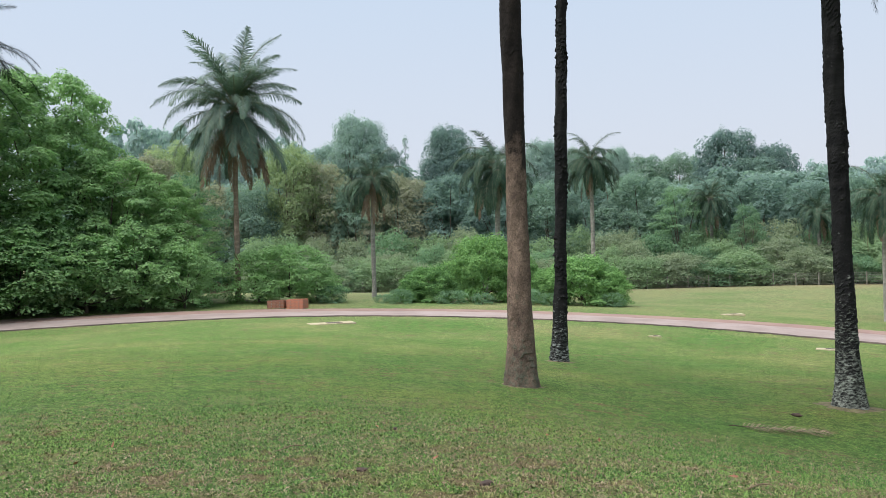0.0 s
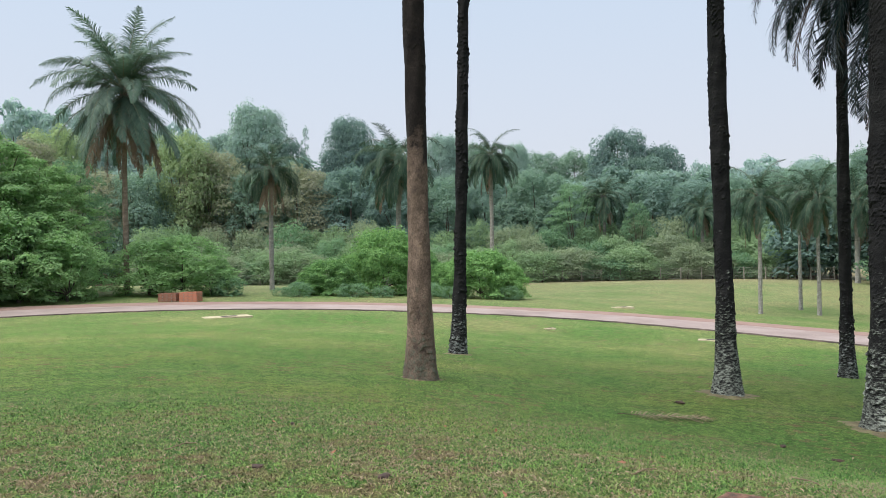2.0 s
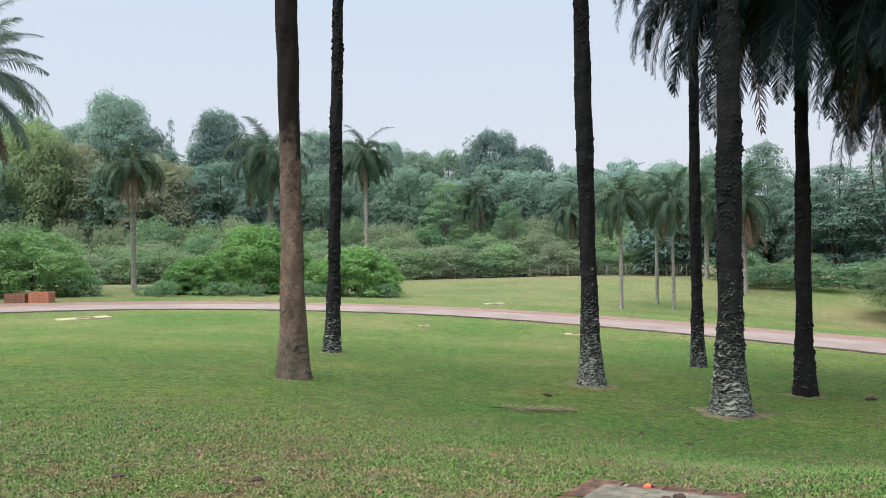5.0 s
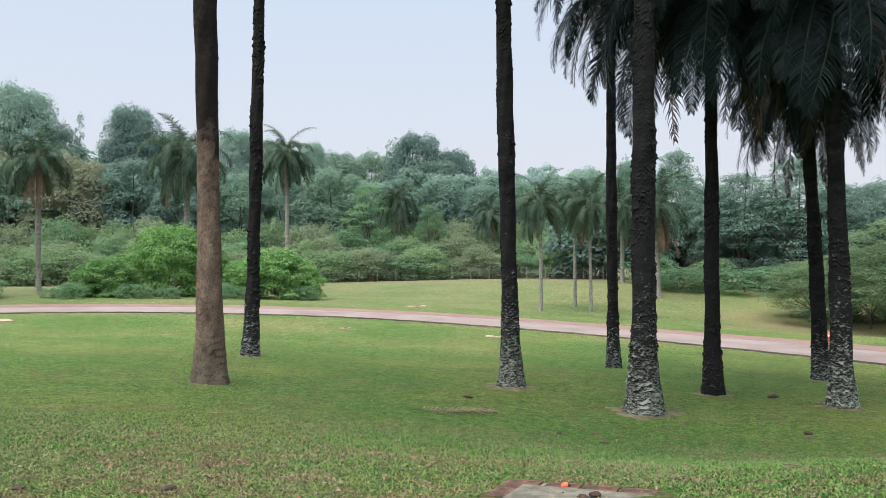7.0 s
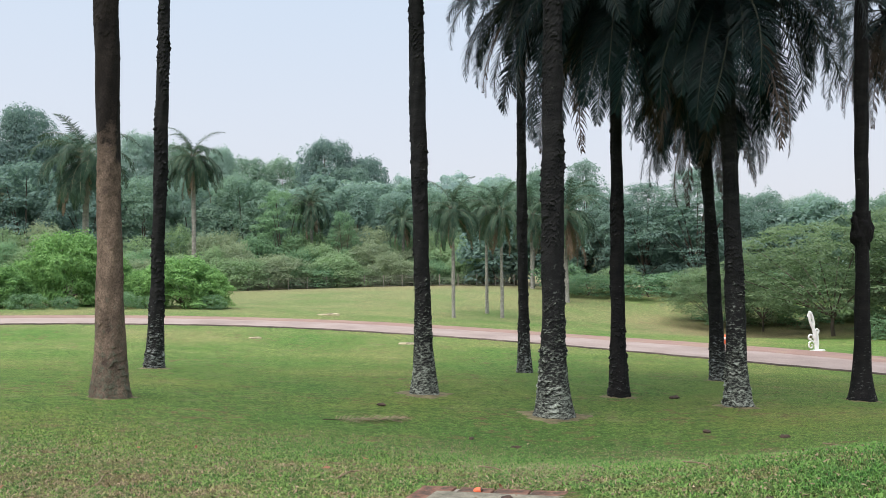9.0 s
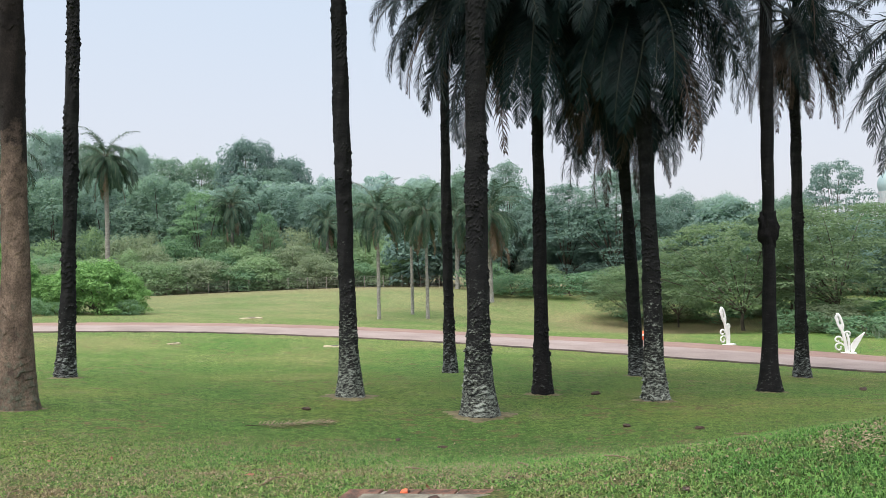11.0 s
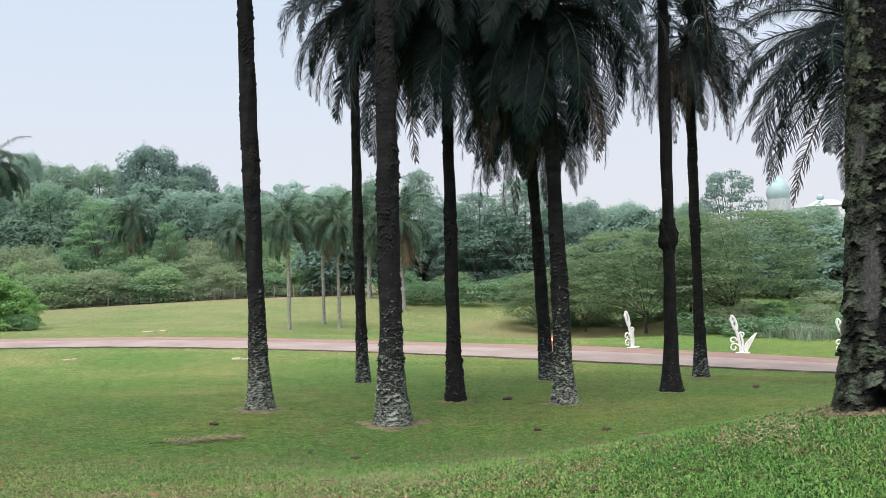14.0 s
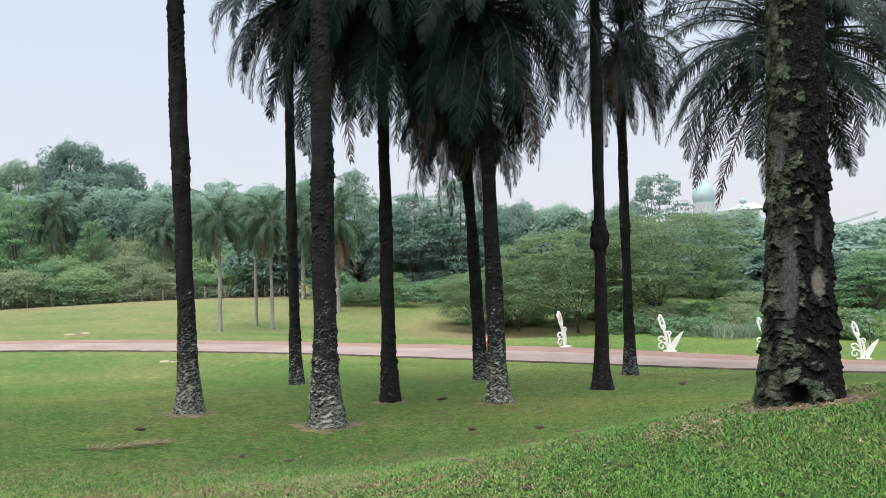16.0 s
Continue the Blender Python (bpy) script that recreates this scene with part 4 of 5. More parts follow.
def flaking_trunk(height, r_base, r_mid, lean, face):
    """The thick old trunk: lichened plates on one flank, torn dark fibre on the other, ragged ledges, two smooth scars and a hollow at the foot; face: the bearing of its worn side."""
    h = np.concatenate([[-0.15, -0.06], np.linspace(0, 4.2, 620), np.linspace(4.25, height, 60)])
    segs = 200
    a = np.linspace(0, 2 * np.pi, segs, endpoint=False)
    hh, aa = np.meshgrid(h, a, indexing="ij")
    hp = np.maximum(hh, 0)
    r = r_mid * (1 - 0.18 * hp / height) + (r_base - r_mid) * np.exp(-hp / 0.62)
    broad, flake, grain = np.empty(hh.shape), np.empty(hh.shape), np.empty(hh.shape)
    for i in range(hh.shape[0]):
        for j in range(segs):
            q = Vector((math.cos(aa[i, j]), math.sin(aa[i, j]), hh[i, j] * 2.2))
            broad[i, j] = noise.noise(q * 1.5 + Vector((9, 2, 4))) + 0.4 * noise.noise(q * 3.7)
            w = Vector((q.x, q.y, hh[i, j] * 4.6)) * 2.6 + Vector((3, 1, 7))
            flake[i, j] = noise.fractal(w, 0.8, 2.1, 5)
            grain[i, j] = noise.noise(w * 5.0) + 0.6 * noise.noise(w * 12.0)
    da = (aa - face + np.pi) % (2 * np.pi) - np.pi
    # plates cling on the flank that lies to the left of the worn face, and thinly all round the foot
    cling = 0.55 * broad + 0.75 * flake + 0.80 * np.cos(da + 1.45) - 0.16 + 0.35 * np.exp(-hp / 0.35)
    crust = smooth01((cling + 0.03) / 0.12)
    ragged = hh + 0.05 * np.sin(aa * 3 + 1) + 0.03 * np.sin(aa * 8 + hh * 11) + 0.06 * flake
    ledge = scale_rows(aa, ragged, 0.085, 7, 4.0)
    low = 1 - smooth01((hp - 1.5) / 1.3)
    torn = smooth01(0.25 + 0.9 * broad + 0.7 * low + 0.3 * flake)
    d = 0.011 * crust + 0.015 * np.clip(flake, -0.7, 0.9) * (0.5 + 0.5 * torn) + 0.036 * ledge * torn * (0.35 + 0.65 * low) + 0.006 * grain

    def spot(off, z, wa, wz):
        return np.exp(-((((da - off) / wa) ** 2 + ((hh - z) / wz) ** 2) ** 3))

    scar, pale = np.zeros(hh.shape), np.zeros(hh.shape)
    for off, z, wa, wz in ((-0.28, 1.02, 0.27, 0.36), (0.58, 1.00, 0.20, 0.105), (0.66, 1.36, 0.15, 0.12), (-0.62, 1.98, 0.2, 0.16)):
        k = spot(off, z, wa * (1 + 0.2 * flake), wz * (1 + 0.15 * flake))
        d = d * (1 - k) + k * (-0.004 + 0.0015 * grain)
        scar = np.maximum(scar, k)
        if off == 0.58:
            pale = k
    k = spot(-0.04, 0.12, 0.24, 0.105) + 0.8 * spot(0.42, 0.07, 0.13, 0.07)
    d = d * (1 - k) - 0.15 * k
    d = d + 0.06 * np.exp(-hp / 0.10) * np.sin(aa * 5 + 1.0) * r_base * (1 - k)
    r = r + d
    q = hp / height
    v = np.stack([lean[0] * q + r * np.cos(aa), lean[1] * q + r * np.sin(aa), hh], -1).reshape(-1, 3)
    i, j = np.meshgrid(np.arange(len(h) - 1), np.arange(segs), indexing="ij")
    f = np.stack([i * segs + j, i * segs + (j + 1) % segs, (i + 1) * segs + (j + 1) % segs, (i + 1) * segs + j], -1).reshape(-1, 4)
    return v, f, {"crust": crust * (1 - np.clip(k, 0, 1)), "scar": scar, "pale": pale}


def crown_of_fronds(root, top, fronds, counts, seed, scale=1.0):
    """Fronds in a spiral round the top: counts for up, mid, low, hang and dead ones, each a part."""
    rng = np.random.default_rng(seed)
    i = 0
    for kind, n in zip(("up", "mid", "low", "hang", "dead"), counts):
        for _ in range(n):
            i += 1
            az = i * 137.5 + rng.uniform(-12, 12)
            me = fronds[kind][int(rng.integers(len(fronds[kind])))]
            s = scale * rng.uniform(0.88, 1.1)
            lift = {"up": 0.25, "mid": 0.1, "low": -0.1, "hang": -0.3, "dead": -0.5}[kind] * scale
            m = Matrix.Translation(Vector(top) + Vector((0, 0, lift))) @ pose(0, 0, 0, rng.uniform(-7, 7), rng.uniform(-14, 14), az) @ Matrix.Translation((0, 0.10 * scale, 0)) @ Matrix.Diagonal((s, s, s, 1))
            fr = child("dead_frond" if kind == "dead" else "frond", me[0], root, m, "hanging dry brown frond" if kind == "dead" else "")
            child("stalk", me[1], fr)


def boots(root, top, r, seed, mat):
    """The collar of cut stalk stubs below the crown."""
    rng = np.random.default_rng(seed)
    ch = []
    for i in range(34):
        a, z = i * 2.39996, -1.5 + 1.6 * i / 34
        d = np.array([math.cos(a), math.sin(a), 0])
        p0 = np.array(top) + d * r * 0.5 + [0, 0, z]
        p1 = p0 + d * (0.10 + 0.10 * rng.random()) + [0, 0, 0.22]
        p2 = p1 + d * 0.07 + [0, 0, 0.16]
        ch.append(tube_arrays([p0, p1, p2], [0.075, 0.06, 0.035], 5))
    child("stalk_collar", mesh_of("stalk_collar", *joined(ch), mat), root)


def oil_palm(label, x, y, top, r_base, r_mid, lean, seed, mat, fronds, counts, scale=1.0, group="oil palms on the lawn", sink=0.06, flaking=False, **kw):
    z = float(land(x, y)) - sink
    lean = (lean * y / math.hypot(x, y), -lean * x / math.hypot(x, y))
    root = tagged(new("oil_palm"), label, "palm", group)
    root.matrix_basis = Matrix.Translation((x, y, z))
    h = top - z
    shape = flaking_trunk(h, r_base, r_mid, lean, math.atan2(-y, -x)) if flaking else palm_trunk(h, r_base, r_mid, lean, seed, **kw)
    me = mesh_of("trunk", shape[0], shape[1], mat, False)
    for key, values in shape[2].items():
        me.attributes.new(key, "FLOAT", "POINT").data.foreach_set("value", values.ravel().astype(np.float32))
    child("trunk", me, root)
    crown = (lean[0], lean[1], h)
    boots(root, crown, r_mid, seed, mat)
    crown_of_fronds(root, crown, fronds, counts, seed, scale)
    return root


FULL = (5, 11, 11, 9, 5)
HIGH = (4, 8, 8, 4, 1)
WEEP = (10, 22, 28, 34, 4)
oil_palm("tall oil palm with a brown smooth-worn trunk", 1.38, 14.01, 13.5, 0.335, 0.205, 0.10, 1, M_BARK_BROWN, FRONDS_NEAR, HIGH, relief=0.026, pitch=0.13, bare=0.45, base_len=0.75)
oil_palm("tall slim oil palm with a dark scaly trunk", 3.17, 21.20, 16.0, 0.26, 0.165, 0.80, 2, M_BARK_MID, FRONDS_NEAR, HIGH, relief=0.07, pitch=0.13, base_len=1.1)
oil_palm("oil palm with a dark leaning trunk and lichened foot", 7.64, 14.37, 13.0, 0.33, 0.175, 0.03, 3, M_BARK, FRONDS_NEAR, HIGH, relief=0.040, pitch=0.095, base_len=0.7)
oil_palm("oil palm with a slim trunk and greying hanging fronds", 13.35, 18.63, 9.7, 0.26, 0.15, 0.13, 4, M_BARK_MID, FRONDS_WEEP, (5, 10, 12, 12, 6), relief=0.05, base_len=0.9, scale=0.72)
oil_palm("sturdy oil palm with a lichen-crusted flared trunk", 8.64, 11.16, 12.5, 0.42, 0.20, 0.28, 5, M_BARK, FRONDS_NEAR, HIGH, relief=0.062, pitch=0.085, segs=64, rows=460, base_len=0.75)
oil_palm("oil palm with a black trunk under a dense weeping crown", 11.63, 12.66, 7.9, 0.28, 0.14, 0.10, 6, M_BARK_DARK, FRONDS_WEEP, WEEP, relief=0.05, base_len=0.8, scale=0.92)
oil_palm("short oil palm with a dense low weeping crown", 17.56, 14.95, 6.2, 0.30, 0.18, -0.25, 7, M_BARK_MID, FRONDS_WEEP, WEEP, relief=0.05, base_len=0.7, scale=0.66)
oil_palm("oil palm with a scaly grey trunk and brown skirt", 12.80, 10.44, 7.2, 0.31, 0.175, -0.05, 8, M_BARK, FRONDS_WEEP, (9, 20, 26, 28, 5), relief=0.055, pitch=0.08, segs=64, rows=400, base_len=0.6, scale=0.80)
root9 = oil_palm("oil palm with a black smooth trunk and a burl", 16.56, 10.13, 10.2, 0.325, 0.150, 0.30, 9, M_BARK_DARK, FRONDS_WEEP, (7, 14, 14, 9, 3), relief=0.012, bare=0.6, base_len=0.5, scale=0.80)
oil_palm("slim oil palm with a weeping crown and dry skirt", 22.33, 12.56, 8.6, 0.28, 0.155, 0.1, 10, M_BARK_MID, FRONDS_WEEP, (6, 10, 11, 16, 20), relief=0.05, base_len=0.8, scale=0.70)
near_palm = oil_palm("old oil palm with a thick flaking lichened trunk", 6.125, 1.99, 12.5, 0.330, 0.209, 0.36, 11, M_BARK_NEAR, FRONDS_NEAR, HIGH, flaking=True)
oil_palm("oil palm with a wide spreading crown", 22.6, 7.2, 7.5, 0.28, 0.17, 0.0, 12, M_BARK_DARK, FRONDS_NEAR, (10, 20, 26, 24, 2), relief=0.03, scale=0.98)
oil_palm("oil palm with a spreading crown at the lawn's end", 27.0, 5.2, 11.5, 0.28, 0.17, 0.0, 13, M_BARK_DARK, FRONDS_NEAR, FULL, relief=0.03)
# palms beyond the road
FAR_KW = dict(relief=0.02, pitch=0.2, segs=18, rows=50, group="oil palms beyond the road")


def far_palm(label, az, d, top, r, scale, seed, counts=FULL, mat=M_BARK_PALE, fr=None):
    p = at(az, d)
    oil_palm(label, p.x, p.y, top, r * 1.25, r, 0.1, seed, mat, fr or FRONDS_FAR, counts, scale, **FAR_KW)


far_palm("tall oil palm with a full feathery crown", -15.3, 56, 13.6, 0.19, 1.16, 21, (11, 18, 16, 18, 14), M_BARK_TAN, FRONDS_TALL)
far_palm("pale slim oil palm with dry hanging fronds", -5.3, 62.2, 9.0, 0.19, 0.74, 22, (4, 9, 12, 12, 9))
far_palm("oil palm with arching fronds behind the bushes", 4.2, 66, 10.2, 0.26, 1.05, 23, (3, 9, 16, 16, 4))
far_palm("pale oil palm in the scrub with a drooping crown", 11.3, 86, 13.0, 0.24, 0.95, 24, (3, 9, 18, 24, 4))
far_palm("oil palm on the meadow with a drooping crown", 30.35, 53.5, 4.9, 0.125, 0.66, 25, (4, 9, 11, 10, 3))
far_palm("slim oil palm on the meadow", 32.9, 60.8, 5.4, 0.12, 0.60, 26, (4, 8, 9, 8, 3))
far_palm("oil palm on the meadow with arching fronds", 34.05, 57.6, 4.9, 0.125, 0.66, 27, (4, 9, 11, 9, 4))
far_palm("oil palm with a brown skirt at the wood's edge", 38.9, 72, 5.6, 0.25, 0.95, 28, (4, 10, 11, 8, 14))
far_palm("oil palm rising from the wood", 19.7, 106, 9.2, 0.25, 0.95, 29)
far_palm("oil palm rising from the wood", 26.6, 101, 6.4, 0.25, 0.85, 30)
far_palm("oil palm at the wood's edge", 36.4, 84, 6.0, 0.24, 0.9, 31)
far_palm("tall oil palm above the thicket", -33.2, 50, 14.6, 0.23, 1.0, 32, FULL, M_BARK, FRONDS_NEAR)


# ---- burl and epiphyte on the black trunk ----
bm = bmesh.new()
bmesh.ops.create_icosphere(bm, subdivisions=4, radius=1.0)
for v in bm.verts:
    n3 = noise.fractal(v.co * 2.3, 1.0, 2.0, 4)
    v.co = Vector((v.co.x * 0.215, v.co.y * 0.215, v.co.z * 0.52)) * (1 + 0.28 * n3)
part("burl", bm, M_BURL, root9, "black knotted burl", True, pose(0.06, -0.07, 3.88))
rng = np.random.default_rng(3)
v, f = clump_leaves([(-0.14, 0.16, 4.05, 0.14, 0.14, 0.14), (-0.22, 0.28, 4.10, 0.22, 0.22, 0.22), (-0.25, 0.34, 3.72, 0.20, 0.22, 0.26), (-0.18, 0.30, 4.45, 0.15, 0.15, 0.14), (-0.24, 0.33, 3.40, 0.15, 0.15, 0.18)], 420, 0.11, 0.05, rng, 0.2, 0.9)
tagged(child("epiphyte", mesh_of("epiphyte", v, f, M_LEAF_MID), root9, None, "leafy green epiphyte sprig"), kind="stuff")

# ---- soil rings under the palms ----
for x, y, r in ((1.38, 14.01, 0.55), (3.17, 21.20, 0.6), (7.64, 14.37, 0.85), (8.64, 11.16, 0.95), (11.63, 12.66, 0.6), (17.56, 14.95, 0.6), (12.80, 10.44, 0.65), (16.56, 10.13, 0.55), (22.33, 12.56, 0.55), (6.125, 1.99, 0.60)):
    k = np.arange(40) * 2 * np.pi / 40
    edge = 0.72 * r * (1 + 0.16 * np.sin(k * 3 + x) + 0.10 * np.sin(k * 7 + y) + 0.06 * np.sin(k * 13))
    vs, rows = [], 7
    for q in np.linspace(0.0, 1, rows):
        px, py = x + edge * q * np.cos(k), y + edge * q * np.sin(k)
        vs.append(np.stack([px, py, land(px, py) + 0.03 * (1 - q**1.5) - 0.008 * (q > 0.95) + 0.008 * np.sin(k * 9 + q * 20)], -1))
    i, j = np.meshgrid(np.arange(rows - 1), np.arange(40), indexing="ij")
    f = np.stack([i * 40 + j, (i + 1) * 40 + j, (i + 1) * 40 + (j + 1) % 40, i * 40 + (j + 1) % 40], -1).reshape(-1, 4)
    tagged(new("bare_soil", mesh_of("bare_soil", np.concatenate(vs), f, M_SOIL, True)), "low ring of bare brown soil round a palm", "soil", "soil rings", kind="structure")


# ---- brick boxes ----
def brick_box(name, label, p, turn, sx, sy, sz, bl, bh, bd, mat, lid=None, sink=0.05):
    """A low hollow box of brick courses with mortar between, with an optional cement cap."""
    root = tagged(new(name), label, "brick box")
    e = 0.4
    lie = Vector((float(land(p.x - e, p.y) - land(p.x + e, p.y)), float(land(p.x, p.y - e) - land(p.x, p.y + e)), 2 * e / 0.5)) if lid else Vector((0, 0, 1))
    root.matrix_basis = Matrix.Translation(p) @ Vector((0, 0, 1)).rotation_difference(lie).to_matrix().to_4x4() @ Matrix.Rotation(radians(turn), 4, "Z")
    bm = bmesh.new()
    j = 0.012
    for cx, cy, wx, wy in ((0, -sy / 2 + bd / 2, sx, bd), (0, sy / 2 - bd / 2, sx, bd), (-sx / 2 + bd / 2, 0, bd, sy - 2 * bd), (sx / 2 - bd / 2, 0, bd, sy - 2 * bd)):
        box(bm, cx, cy, (max(1, round(sz / bh)) * bh - 0.022 - sink) / 2, wx - 2 * j, wy - 2 * j, max(1, round(sz / bh)) * bh - 0.022 + sink)
    part("mortar_core", bm, M_MORTAR, root)
    unit = bmesh.new()
    box(unit, 0, 0, 0, bl - j, bd, bh - j, 0.006)
    me = bpy.data.meshes.new("brick")
    unit.to_mesh(me)
    unit.free()
    me.materials.append(mat)
    rows = max(1, round(sz / bh))
    for r in range(rows):
        z = bh * (r + 0.5)
        for length, off, rot in ((sx, -sy / 2 + bd / 2, 0), (sx, sy / 2 - bd / 2, 0), (sy, -sx / 2 + bd / 2, 90), (sy, sx / 2 - bd / 2, 90)):
            n = max(1, int(length / bl))
            for i in range(n):
                u = -length / 2 + length / n * (i + 0.5) + (0.25 if r % 2 else -0.25) * bl * (0.5 if 0 < i < n - 1 else 0.0)
                q = (u, off, z) if rot == 0 else (off, u, z)
                child("brick", me, root, pose(*q, random.uniform(-0.8, 0.8), random.uniform(-0.8, 0.8), rot + random.uniform(-1, 1)) @ Matrix.Diagonal((length / n / bl * 0.98, 1, 1, 1)))
    if lid:
        bm = bmesh.new()
        box(bm, 0, 0, round(sz / bh) * bh - 0.045, sx - 2 * bd + 0.02, sy - 2 * bd + 0.02, 0.09, 0.012)
        part("cement_cap", bm, lid, root, "grey cement cap")
    return root


brick_box("brick_planter", "low red brick box on the verge", at(-12.4, 49.3), -12, 1.15, 1.1, 0.51, 0.23, 0.085, 0.11, M_BRICK_OLD)
brick_box("brick_planter", "orange-red brick box beside the road", at(-11.05, 48.6), -8, 1.08, 1.1, 0.595, 0.23, 0.085, 0.11, M_BRICK)
BOX_P, BOX_TURN = at(34.6, 4.84, -0.150), -50
brick_box("brick_inspection_box", "worn mossy brick box with a cement cap", BOX_P, BOX_TURN, 1.55, 0.8, 0.16, 0.235, 0.075, 0.16, M_BRICK_WORN, M_CEMENT)


# ---- slabs in the grass ----
def slab(label, az, d, turn, sx, sy, sz, tilt=0.0):
    root = tagged(new("concrete_slab"), label, "slab", "slabs in the grass")
    root.matrix_basis = Matrix.Translation(at(az, d)) @ pose(0, 0, 0, tilt, 0, turn)
    bm = bmesh.new()
    box(bm, 0, 0, sz / 2 - 0.03, sx, sy, sz + 0.06, 0.02)
    part("slab_body", bm, M_CONCRETE, root)
    bm = bmesh.new()
    box(bm, sx * 0.05, -sy * 0.05, sz + 0.004, sx * 0.34, sy * 0.5, 0.012, 0.003)
    part("cover", bm, M_DARKCON, root, "dark iron cover")
    return root


slab("pale concrete drain slab with a dark cover", -8.6, 35.6, 20, 2.1, 1.2, 0.04)
slab("small pale concrete slab in the lawn", 26.9, 32.6, -30, 0.9, 0.6, 0.04)
slab("low grey slab on the meadow", 20.9, 48, 0, 1.2, 0.8, 0.08)
slab("small grey slab near the road", 15.5, 33.5, 10, 0.45, 0.35, 0.05)


# ---- fence at the wood's edge ----
fence = tagged(new("fence"), "wire mesh fence with concrete posts along the wood", "fence")
FP = [at(-9 + i * 1.42, 91.0 - 0.16 * max(0, i - 22)) for i in range(32)]
unit = bmesh.new()
box(unit, 0, 0, 0.65, 0.10, 0.10, 1.5, 0.015)
post_me = bpy.data.meshes.new("post")
unit.to_mesh(post_me)
unit.free()
post_me.materials.append(M_POST)
for p in FP:
    child("post", post_me, fence, Matrix.Translation(p))
for a, b in zip(FP, FP[1:]):
    ch = []
    for h in (0.15, 0.45, 0.75, 1.05, 1.3):
        ch.append(tube_arrays([a + Vector((0, 0, h)), (a + b) / 2 + Vector((0, 0, h - 0.02)), b + Vector((0, 0, h))], [0.012] * 3, 4))
    for i in range(1, 12):
        q = a.lerp(b, i / 12)
        ch.append(tube_arrays([q + Vector((0, 0, 0.1)), q + Vector((0, 0, 1.31))], [0.008] * 2, 3 + 1))
    tagged(child("wire_mesh", mesh_of("wire_mesh", *joined(ch), M_WIRE), fence), kind="stuff")


# ---- white scroll sculptures by the road ----
def scroll(cx, cz, r0, r1, a0, a1, n=26):
    t = np.linspace(0, 1, n)
    a, r = np.radians(a0 + (a1 - a0) * t), r0 + (r1 - r0) * t
    return np.stack([cx + r * np.cos(a), 0 * t, cz + r * np.sin(a)], 1)


def bar(root, name, pts, r):
    v, f = tube_arrays(pts, np.full(len(pts), r), 8)
    child(name, mesh_of(name, v, f, M_WHITE, True), root)


def sculpture(label, az, d, turn, h, wing=True, mirror=1):
    root = tagged(new("garden_sculpture"), label, "sculpture", "white scroll sculptures")
    root.matrix_basis = Matrix.Translation(at(az, d, 0.0)) @ Matrix.Rotation(radians(turn), 4, "Z") @ Matrix.Diagonal((mirror * h / 1.8, h / 1.8, h / 1.8, 1))
    t = np.linspace(0, 1, 22)
    bar(root, "stem", np.stack([0.20 - 0.24 * t + 0.05 * np.sin(t * 3.1), 0 * t, 1.30 * t], 1), 0.068)
    bar(root, "stem", np.stack([0.26 - 0.10 * t + 0.10 * np.sin(t * 2.6), 0 * t, 0.92 * t], 1), 0.055)
    # tall ribbon loop
    a = np.radians(np.linspace(-95, 250, 30))
    bar(root, "loop", np.stack([-0.05 + 0.095 * np.cos(a) - 0.09 * np.sin(a), 0 * a, 1.42 + 0.36 * np.sin(a)], 1), 0.056)
    a = np.radians(np.linspace(200, -120, 24))
    bar(root, "scroll", np.stack([-0.12 + 0.085 * np.cos(a), 0.03 + 0 * a, 1.60 + 0.13 * np.sin(a)], 1), 0.045)
    bar(root, "scroll", scroll(0.27, 0.86, 0.14, 0.05, 170, -200), 0.036)
    bar(root, "scroll", scroll(-0.14, 0.60, 0.18, 0.055, -10, 320), 0.038)
    bar(root, "scroll", scroll(-0.10, 0.26, 0.22, 0.06, 20, 400), 0.036)
    bm = bmesh.new()
    box(bm, 0.28, 0, 0.005, 0.62, 0.30, 0.05, 0.012)
    part("base_plate", bm, M_WHITE, root)
    if wing:
        bm = bmesh.new()
        n = 9
        lo, hi = [], []
        for i in range(n):
            q = i / (n - 1)
            z = 0.05 + 0.90 * q
            mid = 0.44 + 0.52 * q**1.6
            wd = 0.155 * math.sin(math.pi * (0.12 + 0.86 * q)) + 0.01
            lo.append((mid - wd, z))
            hi.append((mid + wd * 0.8, z))
        ring = lo + hi[::-1]
        f0 = [bm.verts.new((x, -0.02, z)) for x, z in ring]
        f1 = [bm.verts.new((x, 0.02, z)) for x, z in ring]
        bm.faces.new(f0[::-1])
        bm.faces.new(f1)
        for i in range(len(ring)):
            k = (i + 1) % len(ring)
            bm.faces.new((f0[i], f0[k], f1[k], f1[i]))
        bmesh.ops.recalc_face_normals(bm, faces=bm.faces[:])
        part("leaf_blade", bm, M_WHITE, root, "white leaf-shaped blade")
    return root


sculpture("white painted scroll-shaped garden sculpture with slim profile", 55.7, 39.2, -8, 1.85, False)
sculpture("white painted scroll sculpture with a leaf blade", 63.1, 38.4, -52, 1.78)
sculpture("white painted scroll sculpture beside the road", 69.75, 40.2, -52, 1.70)
sculpture("white painted scroll sculpture with a leaf blade", 75.6, 38.4, -62, 1.66)

